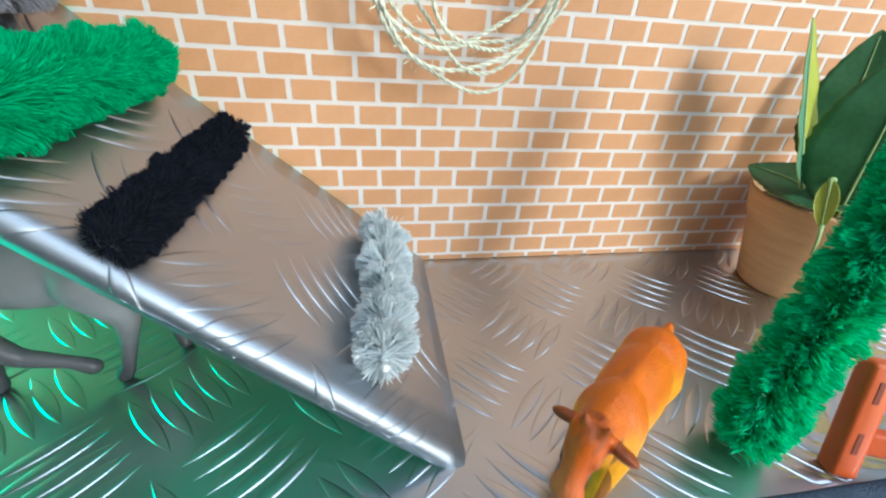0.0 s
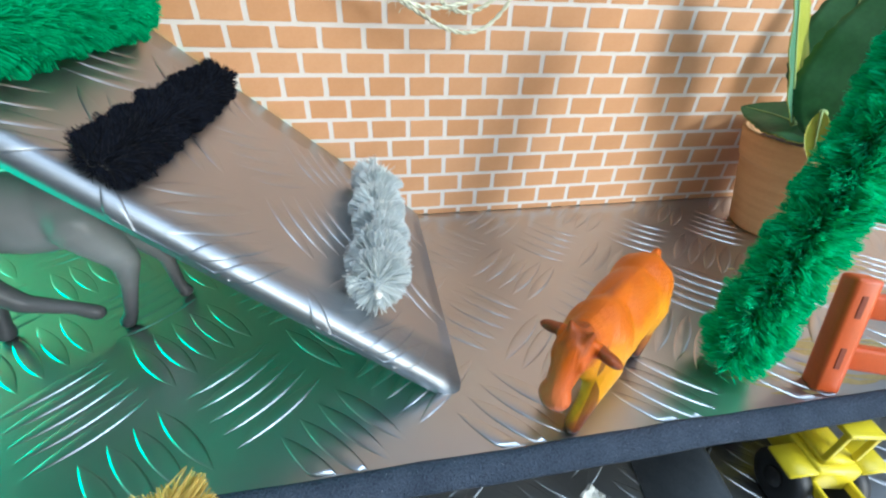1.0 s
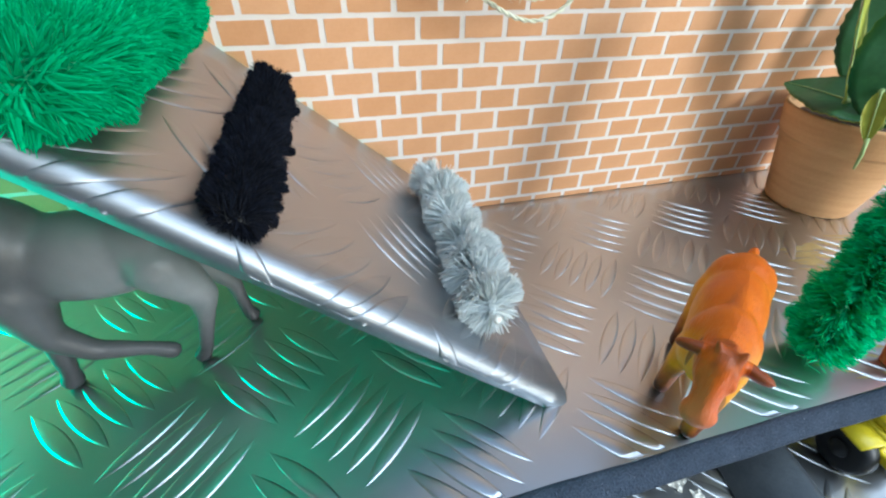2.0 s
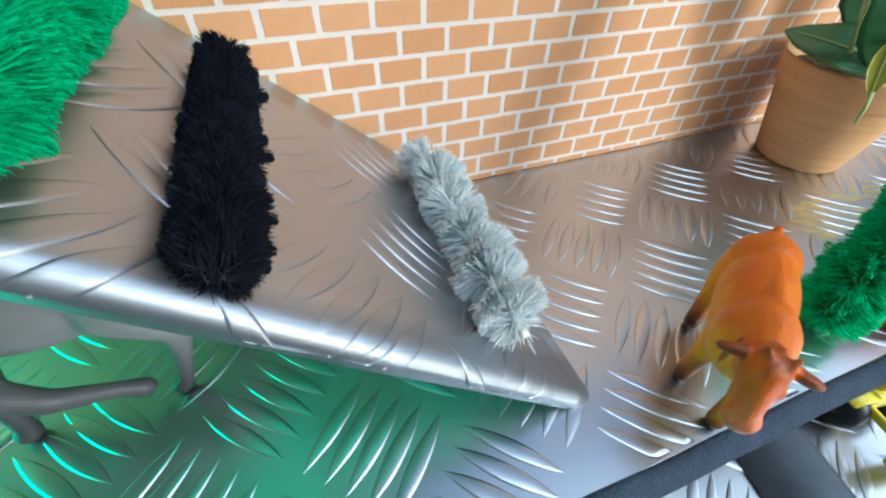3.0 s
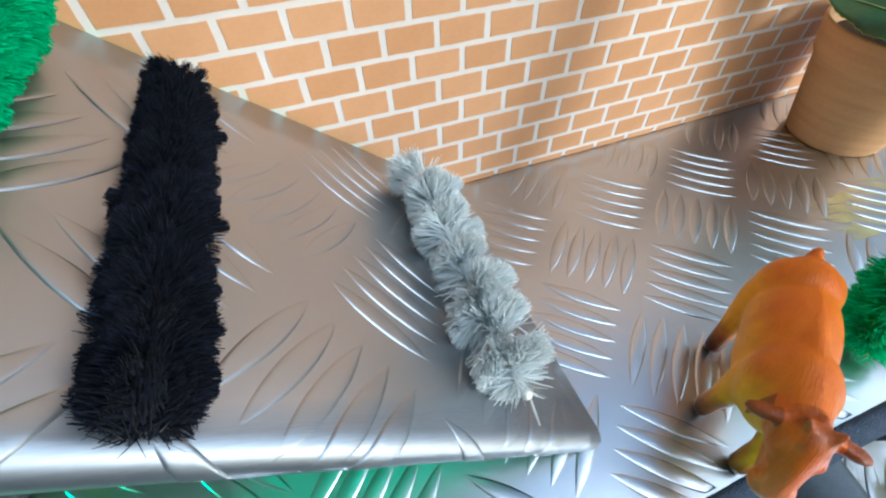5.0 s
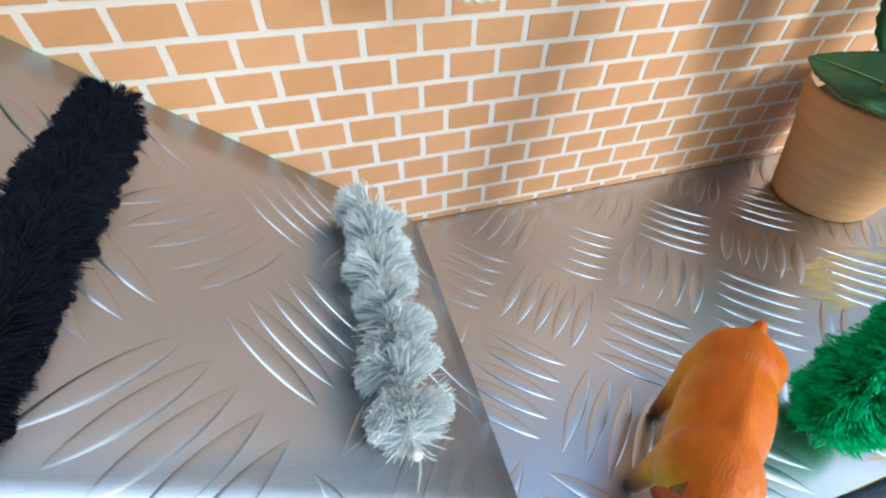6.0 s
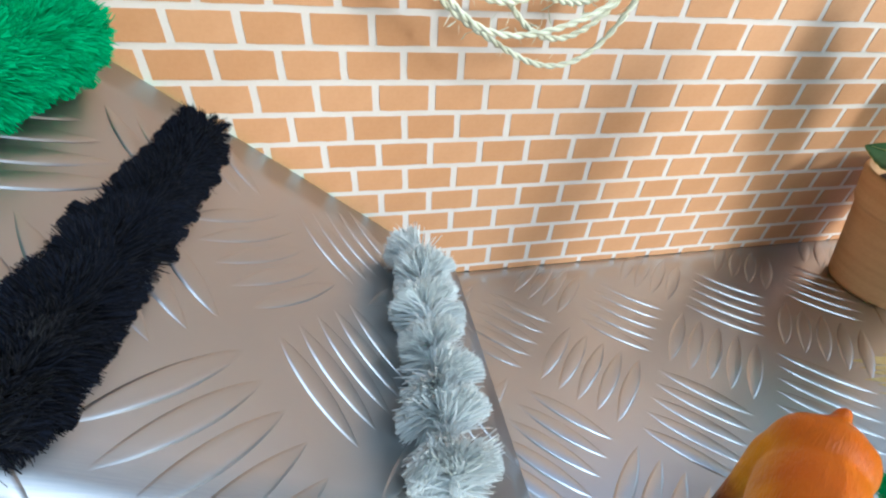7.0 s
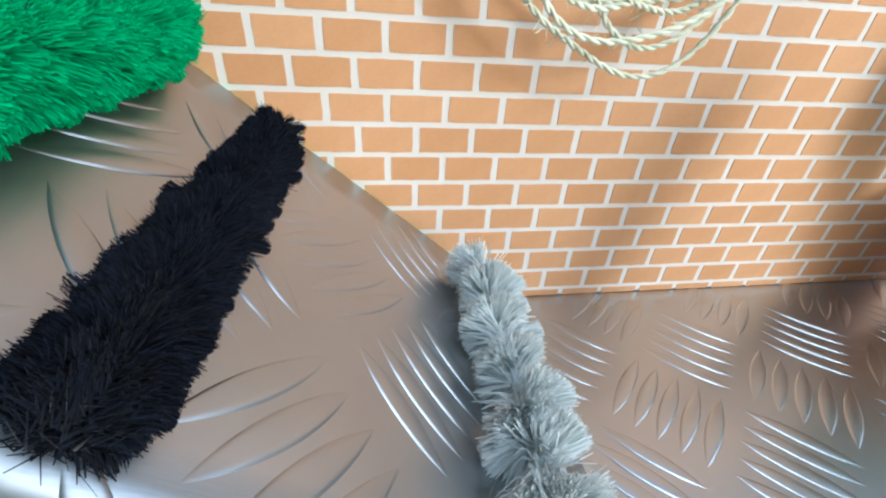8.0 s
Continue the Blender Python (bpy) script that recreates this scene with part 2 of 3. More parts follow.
def sweep(path, radii, sides=8, caps=True):
    """Verts and faces of a tube along points, with a radius at each."""
    verts, faces = [], []
    up = Vector((0.13, 0.21, 0.97))
    n = len(path)
    for i, p in enumerate(path):
        d = (Vector(path[min(i + 1, n - 1)]) - Vector(path[max(i - 1, 0)])).normalized()
        a = d.cross(up).normalized()
        b = a.cross(d)
        for k in range(sides):
            w = 2 * math.pi * k / sides
            verts.append(Vector(p) + radii[i] * (math.cos(w) * a + math.sin(w) * b))
    for i in range(n - 1):
        for k in range(sides):
            k2 = (k + 1) % sides
            faces.append((i * sides + k, i * sides + k2, (i + 1) * sides + k2, (i + 1) * sides + k))
    if caps:
        faces.append(tuple(range(sides))[::-1])
        faces.append(tuple((n - 1) * sides + k for k in range(sides)))
    return verts, faces


def lathe(profile, seg=48):
    verts, faces = [], []
    n = len(profile)
    for k in range(seg):
        a = 2 * math.pi * k / seg
        verts += [(r * math.cos(a), r * math.sin(a), z) for r, z in profile]
    for k in range(seg):
        k2 = (k + 1) % seg
        for i in range(n - 1):
            faces.append((k * n + i, k2 * n + i, k2 * n + i + 1, k * n + i + 1))
    return verts, faces


# ---- tread bars: flat-topped leaf shapes pressed out of the sheet ----
CELL_X, CELL_Y, BAR_L, BAR_W, BAR_H, BAR_P = 0.0514, 0.0484, 0.0300, 0.0048, 0.00036, 0.0067


def bar_shape(n=10, across=1):
    """One bar: pointed ends, softly rounded flanks, flat top."""
    verts, faces = [], []
    flank = ((0.0, 0.0), (0.00014, 0.40), (0.00034, 0.80), (0.00060, 1.0))
    for i in range(n + 1):
        u = i / n
        x = (u - 0.5) * BAR_L
        w = 0.5 * BAR_W * (1 - (2 * u - 1) ** 2) + 0.00012
        hh = BAR_H * min(1.0, 3.0 * min(u, 1 - u) + 0.06)
        k = min(1.0, 0.8 * w / 0.0006)
        side = [(w - d * k, hh * z) for d, z in flank]
        inner = side[-1][0]
        row = [(x, -y, z) for y, z in side]
        row += [(x, inner * (2 * q / across - 1), hh) for q in range(1, across)]
        row += [(x, y, z) for y, z in side[::-1]]
        verts += row
    m = len(row)
    for i in range(n):
        for k in range(m - 1):
            faces.append((i * m + k, (i + 1) * m + k, (i + 1) * m + k + 1, i * m + k + 1))
    return verts, faces


def bar_places(cx, cy, ranges, flip=1):
    """Poses of the bars: groups of five, turned by a right angle from group to group."""
    out = []
    for i in range(*ranges[0]):
        for j in range(*ranges[1]):
            for turned in (0, 1):
                x, y = cx + i * CELL_X + turned * CELL_X / 2, cy + j * CELL_Y + turned * CELL_Y / 2
                ang = radians(45 if turned else -45) * flip
                for k in range(-2, 3):
                    dx, dy = -math.sin(ang) * k * BAR_P, math.cos(ang) * k * BAR_P
                    out.append((x + dx, y + dy, ang))
    return out


def lay_bars(parent, name, material, places, inside, near, edge=None):
    v, f = bar_shape()
    me = mesh_of(name, v, f, material, True)
    jv, jf = [], []
    for x, y, a in places:
        if not inside(x, y):
            continue
        m = Matrix.Translation((x, y, 0)) @ Matrix.Rotation(a, 4, "Z")
        if near(x, y):
            ends = [m @ Vector(p) for p in v]
            if edge is not None and min(p.y for p in ends) < edge:
                # cut off at the plate's edge
                part(name, mesh_of(name, [(p.x, max(p.y, edge), p.z) for p in ends], f, material, True), parent)
            else:
                part(name, me, parent, m)
        else:
            o = len(jv)
            jv += [m @ Vector(p) for p in v]
            jf += [tuple(o + q for q in face) for face in f]
    if jv:
        part(name + "s_beyond", mesh_of(name + "s_beyond", jv, jf, material, True), parent, kind="stuff")


# ---- the setting: table, plates, brick-print wall ----
FLOOR_FRONT = -0.1395
table = thing("ground", from_bm("ground", block(-1.6, 1.6, -1.2, 1.2, -0.082, -0.062, 0.002), MAT_TABLE), "dark table top under the whole play set", "table top", kind="structure")

# the room's walls and ceiling are unseen, added to block and shape the light
thing("wall_south_shade", from_bm("wall_south_shade", block(-1.70, 0.56, -1.30, -1.22, -0.082, 2.30), MAT_PLASTER), "unseen light room wall, added to shade the left from the sun", "wall", kind="structure")
thing("wall_room_west", from_bm("wall_room_west", block(-1.78, -1.70, -1.30, 1.20, -0.082, 2.30), MAT_PAINT), "unseen grey room wall, added to dim reflections", "wall", kind="structure")

thing("wall_room_east", from_bm("wall_room_east", boards([(1.70, 1.78, -1.30, -0.85, -0.082, 2.30), (1.70, 1.78, 0.0, 1.20, -0.082, 2.30), (1.70, 1.78, -0.85, 0.0, -0.082, 0.75), (1.70, 1.78, -0.85, 0.0, 1.65, 2.30)]), MAT_PLASTER), "unseen light room wall, added to hide the bright eastern sky, with a window opening", "wall", kind="structure")
thing("wall_room_north", from_bm("wall_room_north", block(-1.70, 1.70, 1.20, 1.28, -0.082, 2.30), MAT_PAINT), "unseen grey room wall, added to dim reflections behind the play set", "wall", kind="structure")

thing("ceiling_room", from_bm("ceiling_room", boards([(-1.78, -0.41, -1.30, 1.28, 2.302, 2.38), (1.51, 1.78, -1.30, 1.28, 2.302, 2.38), (-0.41, 1.51, -1.30, -1.21, 2.302, 2.38), (-0.41, 1.51, 0.60, 1.28, 2.302, 2.38)]), MAT_PLASTER), "unseen light room ceiling, added round an opening for the overhead lamp", "ceiling", kind="structure")

floor_plate = thing("floor", from_bm("floor", block(-0.34, 0.46, FLOOR_FRONT, 0.012, -0.002, 0.0), MAT_PLATE), "bright aluminium five-bar tread plate floor", "floor", kind="structure")
lay_bars(floor_plate, "tread_bar", MAT_PLATE, bar_places(0.1467, -0.0345, ((-10, 7), (-4, 2))),
         lambda x, y: -0.33 < x < 0.45 and FLOOR_FRONT + 0.001 < y < -0.004, lambda x, y: -0.16 < x < 0.245, FLOOR_FRONT + 0.0006)

lower_plate = thing("floor_lower", from_bm("floor_lower", block(-0.30, 0.55, -0.42, -0.075, -0.057, -0.055), MAT_PLATE), "lower aluminium tread plate level beneath the edge", "floor", kind="structure")
lower_plate_rel = bar_places(0.11, -0.135, ((-6, 8), (-4, 1)))
_lb = bar_shape()
_me = mesh_of("tread_bar_low", *_lb, MAT_PLATE, True)
for _x, _y, _a in lower_plate_rel:
    if 0.02 < _x < 0.36 and -0.23 < _y < -0.085:
        part("tread_bar", _me, lower_plate, Matrix.Translation((_x, _y, -0.055)) @ Matrix.Rotation(_a, 4, "Z"))

fascia = thing("trim", from_bm("trim", block(-0.34, 0.46, -0.074, -0.071, -0.055, -0.0022), MAT_CARD), "grey upright board that carries the floor plate", "board", kind="structure")

# unseen panel, added to keep sky light off the left of the floor
thing("wall_west_shade", from_bm("wall_west_shade", block(-0.268, -0.265, -0.30, 0.0, -0.055, 0.30), MAT_CARD), "unseen grey card panel, added at the left to darken the floor", "wall", kind="structure")

# unseen shelf at the head of the ramp, added for its shade
thing("floor_upper_shade", from_bm("floor_upper_shade", block(-0.262, -0.184, -0.150, 0.0, 0.184, 0.188), MAT_CARD), "unseen grey shelf at the ramp's top, added to shade the left", "shelf", kind="structure")

# unseen overhead panel, sized to keep light off the upper ramp
thing("ceiling", from_bm("ceiling", block(-0.268, -0.028, -0.260, 0.0, 0.300, 0.304), MAT_CARD), "unseen grey panel overhead, added to shade the upper ramp", "ceiling", kind="structure")

BRICK_W, BRICK_H, LINE0 = 0.0185, 0.0099, 0.00405
wall = thing("wall_north", from_bm("wall_north", block(-0.34, 0.46, 0.0, 0.004, 0.0007, 0.30), MAT_JOINT), "card wall with printed orange brick pattern", "wall", kind="structure")

# ---- chenille sticks ----


def chenille(name, p0, p1, r, material, count, pitch, label, group, seed, glue=0, tight=0.085, thin=0.018, locks=3.4, wide=1.15, loose=0.12, clump=0.35, cells=8):
    """A fuzzy stick: twisted core wire, fluff wound round it, and glue drops at its ends."""
    rng = np.random.default_rng(seed)
    p0, p1 = Vector(p0), Vector(p1)
    axis = (p1 - p0).normalized()
    length = (p1 - p0).length
    a = axis.orthogonal().normalized()
    b = axis.cross(a)
    A, B, X, P = (np.array(v) for v in (a, b, axis, p0))
    holder = new(name)
    holder.location = p0
    tagged(holder, label, "chenille stick", group)
    cv, cf = sweep([p1.lerp(p0, k / 12) - p0 for k in range(13)], [0.0012] * 13, 8)
    part("core", mesh_of("core", cv, cf, material), holder)
    # fans of fibre, each from one turn of the twist, side by side round the wire
    fans = max(8, int(locks * length / pitch))
    k = np.arange(fans)
    f_al = np.clip((k + 0.5) / fans * length + rng.normal(0, pitch * 0.12, fans), 0, length)
    f_th = k * 2.2 + rng.normal(0, 0.35, fans)
    f_le = rng.normal(0.0, 0.26, fans)
    f_re = r * (0.92 + 0.15 * rng.random(fans))
    pick = rng.integers(0, fans, count)
    spread = rng.uniform(-1, 1, count)
    al = np.clip(f_al[pick] + rng.normal(0, pitch * tight, count), 0, length)
    th = f_th[pick] + spread * wide
    le = f_le[pick] + rng.normal(0, 1.7 * tight + 0.06, count) + 0.25 * (np.abs(spread) - 0.5)
    free = rng.random(count) < loose
    al = np.where(free, rng.random(count) * length, al)
    th = np.where(free, rng.random(count) * 2 * np.pi, th)
    le = np.where(free, rng.normal(0, 0.3, count), le)
    re = np.where(free, r * 0.93, f_re[pick]) * (1.04 - 0.16 * spread ** 2) * (0.94 + 0.08 * rng.random(count))
    n = al.size
    # the fluff turns outward at both ends and closes over them
    tail = np.clip((al - (length - 0.6 * r)) / (0.6 * r), 0, 1) - np.clip((0.6 * r - al) / (0.6 * r), 0, 1)
    le = le + tail * 0.75 * rng.random(n) ** 1.5 + np.abs(tail) * rng.normal(0, 0.2, n)
    re = re * (1 - 0.12 * np.abs(tail) * rng.random(n))
    rad = np.cos(th)[:, None] * A + np.sin(th)[:, None] * B
    tang = -np.sin(th)[:, None] * A + np.cos(th)[:, None] * B
    d = rad * np.cos(le)[:, None] + X * np.sin(le)[:, None]
    sag = tang * rng.normal(0, 0.28, n)[:, None] + X * rng.normal(0, 0.20, n)[:, None]
    base = X * al[:, None] + rng.normal(0, 0.02, (n, 3)) * r + rng.normal(0, 0.10, (n, 3)) * r * np.abs(tail)[:, None]
    mid = base + d * (re * 0.55)[:, None] + sag * (re * 0.12)[:, None]
    tip = base + d * re[:, None] + sag * (re * 0.42)[:, None]
    # neighbouring tips cling together in small flat tufts
    na, nt = max(4, int(length / (2.4 / cells * r))), cells
    row = np.clip((al / length * na).astype(int), 0, na - 1)
    turn = np.mod(th / (2 * np.pi) * nt + 0.5 * (row % 2), nt)
    cell = row * nt + np.minimum(turn.astype(int), nt - 1)
    hits = np.maximum(np.bincount(cell, minlength=na * nt), 1)[:, None]
    mean = np.stack([np.bincount(cell, tip[:, c], na * nt) for c in range(3)], 1) / hits
    mean = mean + rng.normal(0, 0.10, mean.shape) * r
    long = (1.0 + rng.normal(0, 0.045, na * nt))[cell][:, None]
    held = clump * (0.6 + 0.8 * rng.random(n))[:, None]
    axis_pt = X * al[:, None]
    tip = axis_pt + ((tip + (mean[cell] - tip) * held) - axis_pt) * long * (1 + 0.18 * clump)
    spin = rng.random(n) * np.pi
    side = tang * np.cos(spin)[:, None] + np.cross(d, tang) * np.sin(spin)[:, None]
    w = (r * thin) * (0.7 + 0.6 * rng.random(n))[:, None]
    verts = np.stack([base - side * w * 0.5, base + side * w * 0.5, mid - side * w, mid + side * w, tip - side * w * 0.45, tip + side * w * 0.45], 1).reshape(-1, 3)
    o = np.arange(n)[:, None] * 6
    faces = np.concatenate([o + np.array([0, 1, 3, 2]), o + np.array([2, 3, 5, 4])], 0)
    me = bpy.data.meshes.new("fluff")
    me.vertices.add(len(verts))
    me.vertices.foreach_set("co", verts.astype(np.float32).ravel())
    me.loops.add(faces.size)
    me.loops.foreach_set("vertex_index", faces.astype(np.int32).ravel())
    me.polygons.add(len(faces))
    me.polygons.foreach_set("loop_start", np.arange(0, faces.size, 4, dtype=np.int32))
    me.update(calc_edges=True)
    me.validate()
    me.materials.append(material)
    part("fluff", me, holder, kind="stuff")
    if glue:
        bm = bmesh.new()
        bmesh.ops.create_icosphere(bm, subdivisions=2, radius=glue)
        for v in bm.verts:
            v.co = v.co * (0.85 + 0.3 * noise.noise(v.co * 300))
        part("glue_drop", from_bm("glue_drop", bm, MAT_GLUE, True), holder, Matrix.Translation(-axis * (r * 0.30)), "off-white glue drop")
    return holder


# ---- the ramp ----
SLOPE = math.atan(0.85)
CS, SN = math.cos(SLOPE), math.sin(SLOPE)
RAMP_M = Matrix(((-CS, 0, SN, 0.0335), (0, -1, 0, 0), (SN, 0, CS, 0), (0, 0, 0, 1)))
RAMP_LEN = 0.285


def on_ramp(s, y, h):
    return RAMP_M @ Vector((s, -y, h))


def ramp_sheet():
    """The folded sheet: flat bed, rounded fold along the front, short hem."""
    top = [(0.0012, 0.0)]
    top += [(0.1037 * k / 6, 0.0) for k in range(1, 7)]
    R = 0.0037
    for k in range(1, 9):
        w = k / 8 * radians(100)
        top.append((0.1037 + R * math.sin(w) * 1.1, -R * (1 - math.cos(w))))
    top.append((0.1072, -0.0066))
    th = 0.0013
    low = [(p[0] - (th if p[1] < -0.003 else th * 0.3 if p[1] < 0 else 0), p[1] - (th if p[1] > -0.004 else 0)) for p in top]
    ring = top + low[::-1]
    m, n = len(ring), 40
    verts, faces = [], []
    for i in range(n + 1):
        s = 0.0018 + (RAMP_LEN - 0.0018) * i / n
        flare = 0.0115 * max(-0.3, 1 - s / 0.12)
        for y, h in ring:
            dy = flare * max(0.0, (y - 0.06) / 0.0475)
            wob = 0.00025 * noise.noise(Vector((s * 40, y * 40, 0)))
            verts.append((s, y + dy, h + wob))
    for i in range(n):
        for k in range(m):
            k2 = (k + 1) % m
            faces.append((i * m + k, i * m + k2, (i + 1) * m + k2, (i + 1) * m + k))
    faces += [tuple(range(m))[::-1], tuple(n * m + k for k in range(m))]
    me = mesh_of("ramp", verts, faces, MAT_RAMP, True)
    bm = bmesh.new()
    bm.from_mesh(me)
    bmesh.ops.recalc_face_normals(bm, faces=bm.faces)
    bm.to_mesh(me)
    bm.free()
    return me


ramp = thing("ramp", ramp_sheet(), "steep aluminium tread plate ramp with a folded front edge", "ramp", matrix=RAMP_M)
ramp_bars = bar_places(0.0848, 0.0973, ((-2, 5), (-3, 2)), -1)
lay_bars(ramp, "tread_bar", MAT_RAMP, ramp_bars, lambda x, y: 0.012 < x < RAMP_LEN - 0.012 and 0.010 < y < 0.084, lambda x, y: x < 0.19)


def over_fold(s, y, h):
    """A place on the sheet, followed round the fold when y runs past the flat bed."""
    flat, R = 0.1037, 0.0037
    flare = 0.0115 * max(-0.3, 1 - s / 0.12)
    if y > flat:
        w = min((y - flat) / R, radians(100))
        y, h = flat + (R + h) * math.sin(w) * 1.1, -R + (R + h) * math.cos(w)
    return (s, y + flare * max(0.0, (y - 0.06) / 0.0475), h)


_fine = bar_shape(28, 4)
for _x, _y, _a in ramp_bars:
    if 0.008 < _x < 0.24 and 0.084 <= _y < 0.116:
        _m = Matrix.Translation((_x, _y, 0)) @ Matrix.Rotation(_a, 4, "Z")
        _v = [over_fold(*(_m @ Vector(p))) for p in _fine[0]]
        part("tread_bar", mesh_of("tread_bar", _v, _fine[1], MAT_RAMP, True), ramp)

chenille("chenille_rung", on_ramp(0.0420, -0.1045, 0.0092), on_ramp(0.0388, -0.0250, 0.0105), 0.0102, MAT_GREY, 20000, 0.0125,
         "pale grey fluffy chenille rung glued across the ramp", "rungs on the ramp", 3, glue=0.0016, tight=0.042, thin=0.024, locks=2.8, wide=1.3, loose=0.04, clump=0.3)
chenille("chenille_rung", on_ramp(0.1112, -0.1035, 0.0042), on_ramp(0.1106, -0.019, 0.0046), 0.0074, MAT_BLACK, 60000, 0.0110,
         "black fluffy chenille rung glued across the ramp", "rungs on the ramp", 5, thin=0.018, tight=0.09, locks=3.4, wide=1.3, loose=0.4, clump=0.6, cells=11)
chenille("chenille_rung", on_ramp(0.1440, -0.103, 0.0095), on_ramp(0.1440, -0.018, 0.0095), 0.0104, MAT_SHADED_GREEN, 60000, 0.0130,
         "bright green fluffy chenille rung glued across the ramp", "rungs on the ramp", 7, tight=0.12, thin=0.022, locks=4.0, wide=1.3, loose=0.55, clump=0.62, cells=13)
chenille("chenille_rung", on_ramp(0.1800, -0.102, 0.0110), on_ramp(0.1800, -0.020, 0.0110), 0.0120, MAT_MAUVE, 16000, 0.0130,
         "greyish mauve fluffy chenille rung high on the ramp", "rungs on the ramp", 9)
chenille("chenille_pole", (0.1241, -0.1237, 0.0060), (0.1631, -0.1021, 0.1410), 0.0108, MAT_LIT_GREEN, 50000, 0.0120,
         "green chenille pole, coloured brighter as if lit, leaning up from the plate", "", 11, tight=0.12, thin=0.022, locks=4.0, wide=1.3, loose=0.5, clump=0.65, cells=12)

chenille("chenille_pole", (-0.0241, -0.1669, 0.0460), (-0.0241, -0.1690, -0.0540), 0.0068, MAT_STRAW, 12000, 0.0100,
         "yellow chenille pole standing on the lower plate", "", 13, tight=0.05, thin=0.026, locks=3.0, wide=1.25, loose=0.05)

# ---- hook tape along the floor's front edge ----


def hook_tape():
    prof = [(0.0004, 0.0002), (0.0, 0.0014), (-0.0016, 0.0022), (-0.0050, 0.0012), (-0.0075, -0.0006), (-0.0090, -0.0028), (-0.0086, -0.0042), (-0.0055, -0.0032), (-0.0005, -0.0025)]
    verts, faces = [], []
    n, m = 160, len(prof)
    for i in range(n + 1):
        x = -0.335 + 0.79 * i / n
        wy = 0.0007 * noise.noise(Vector((x * 35, 0, 0))) + 0.0012 * noise.noise(Vector((x * 9, 3, 0)))
        for y, z in prof:
            verts.append((x, FLOOR_FRONT + 0.74 * y * (1 + 0.10 * noise.noise(Vector((x * 22, 7, 0)))) + wy * 0.6 - 0.0004, z + 0.0006 * noise.noise(Vector((x * 60, y * 300, 1)))))
    for i in range(n):
        for k in range(m):
            k2 = (k + 1) % m
            faces.append((i * m + k, (i + 1) * m + k, (i + 1) * m + k2, i * m + k2))
    faces += [tuple(range(m)), tuple(n * m + k for k in range(m))[::-1]]
    return mesh_of("hook_tape", verts, faces, MAT_VELCRO, True)


tape = thing("hook_tape", hook_tape(), "dark navy fabric hook tape along the plate's front edge", "tape")

# ---- worn yellow paint on the floor plate ----


def paint_smears():
    """Thin brushed strokes of yellow, lying side by side in three worn fields."""
    rng = random.Random(21)
    verts, faces = [], []
    for x0, x1, y0, y1, count in ((0.178, 0.212, -0.094, -0.071, 90), (0.130, 0.205, -0.1365, -0.116, 50), (0.205, 0.262, -0.112, -0.068, 60)):
        for _ in range(count):
            x, y = rng.uniform(x0, x1), rng.uniform(y0, y1)
            half, wide, ang = rng.uniform(0.006, 0.013), rng.uniform(0.0005, 0.0011), radians(rng.gauss(-12, 5))
            o, n = len(verts), 6
            for i in range(n + 1):
                u = 2 * i / n - 1
                w = wide * (1 - u * u) + 0.00008
                for side in (-1, 1):
                    px, py = u * half, side * w
                    yy = max(y + px * math.sin(ang) + py * math.cos(ang), FLOOR_FRONT + 0.001)
                    verts.append((x + px * math.cos(ang) - py * math.sin(ang), yy, 0.00008 + 0.0004 * (1 - u * u) * rng.uniform(0.9, 1.1) * (0.12 if side > 0 else 0.10)))
            faces += [(o + 2 * i, o + 2 * i + 2, o + 2 * i + 3, o + 2 * i + 1) for i in range(n)]
    return mesh_of("paint_smear", verts, faces, MAT_SMEAR, True)


part("paint_smears", paint_smears(), floor_plate, label="worn brushed yellow paint", kind="stuff")

# ---- rope coil on the wall ----


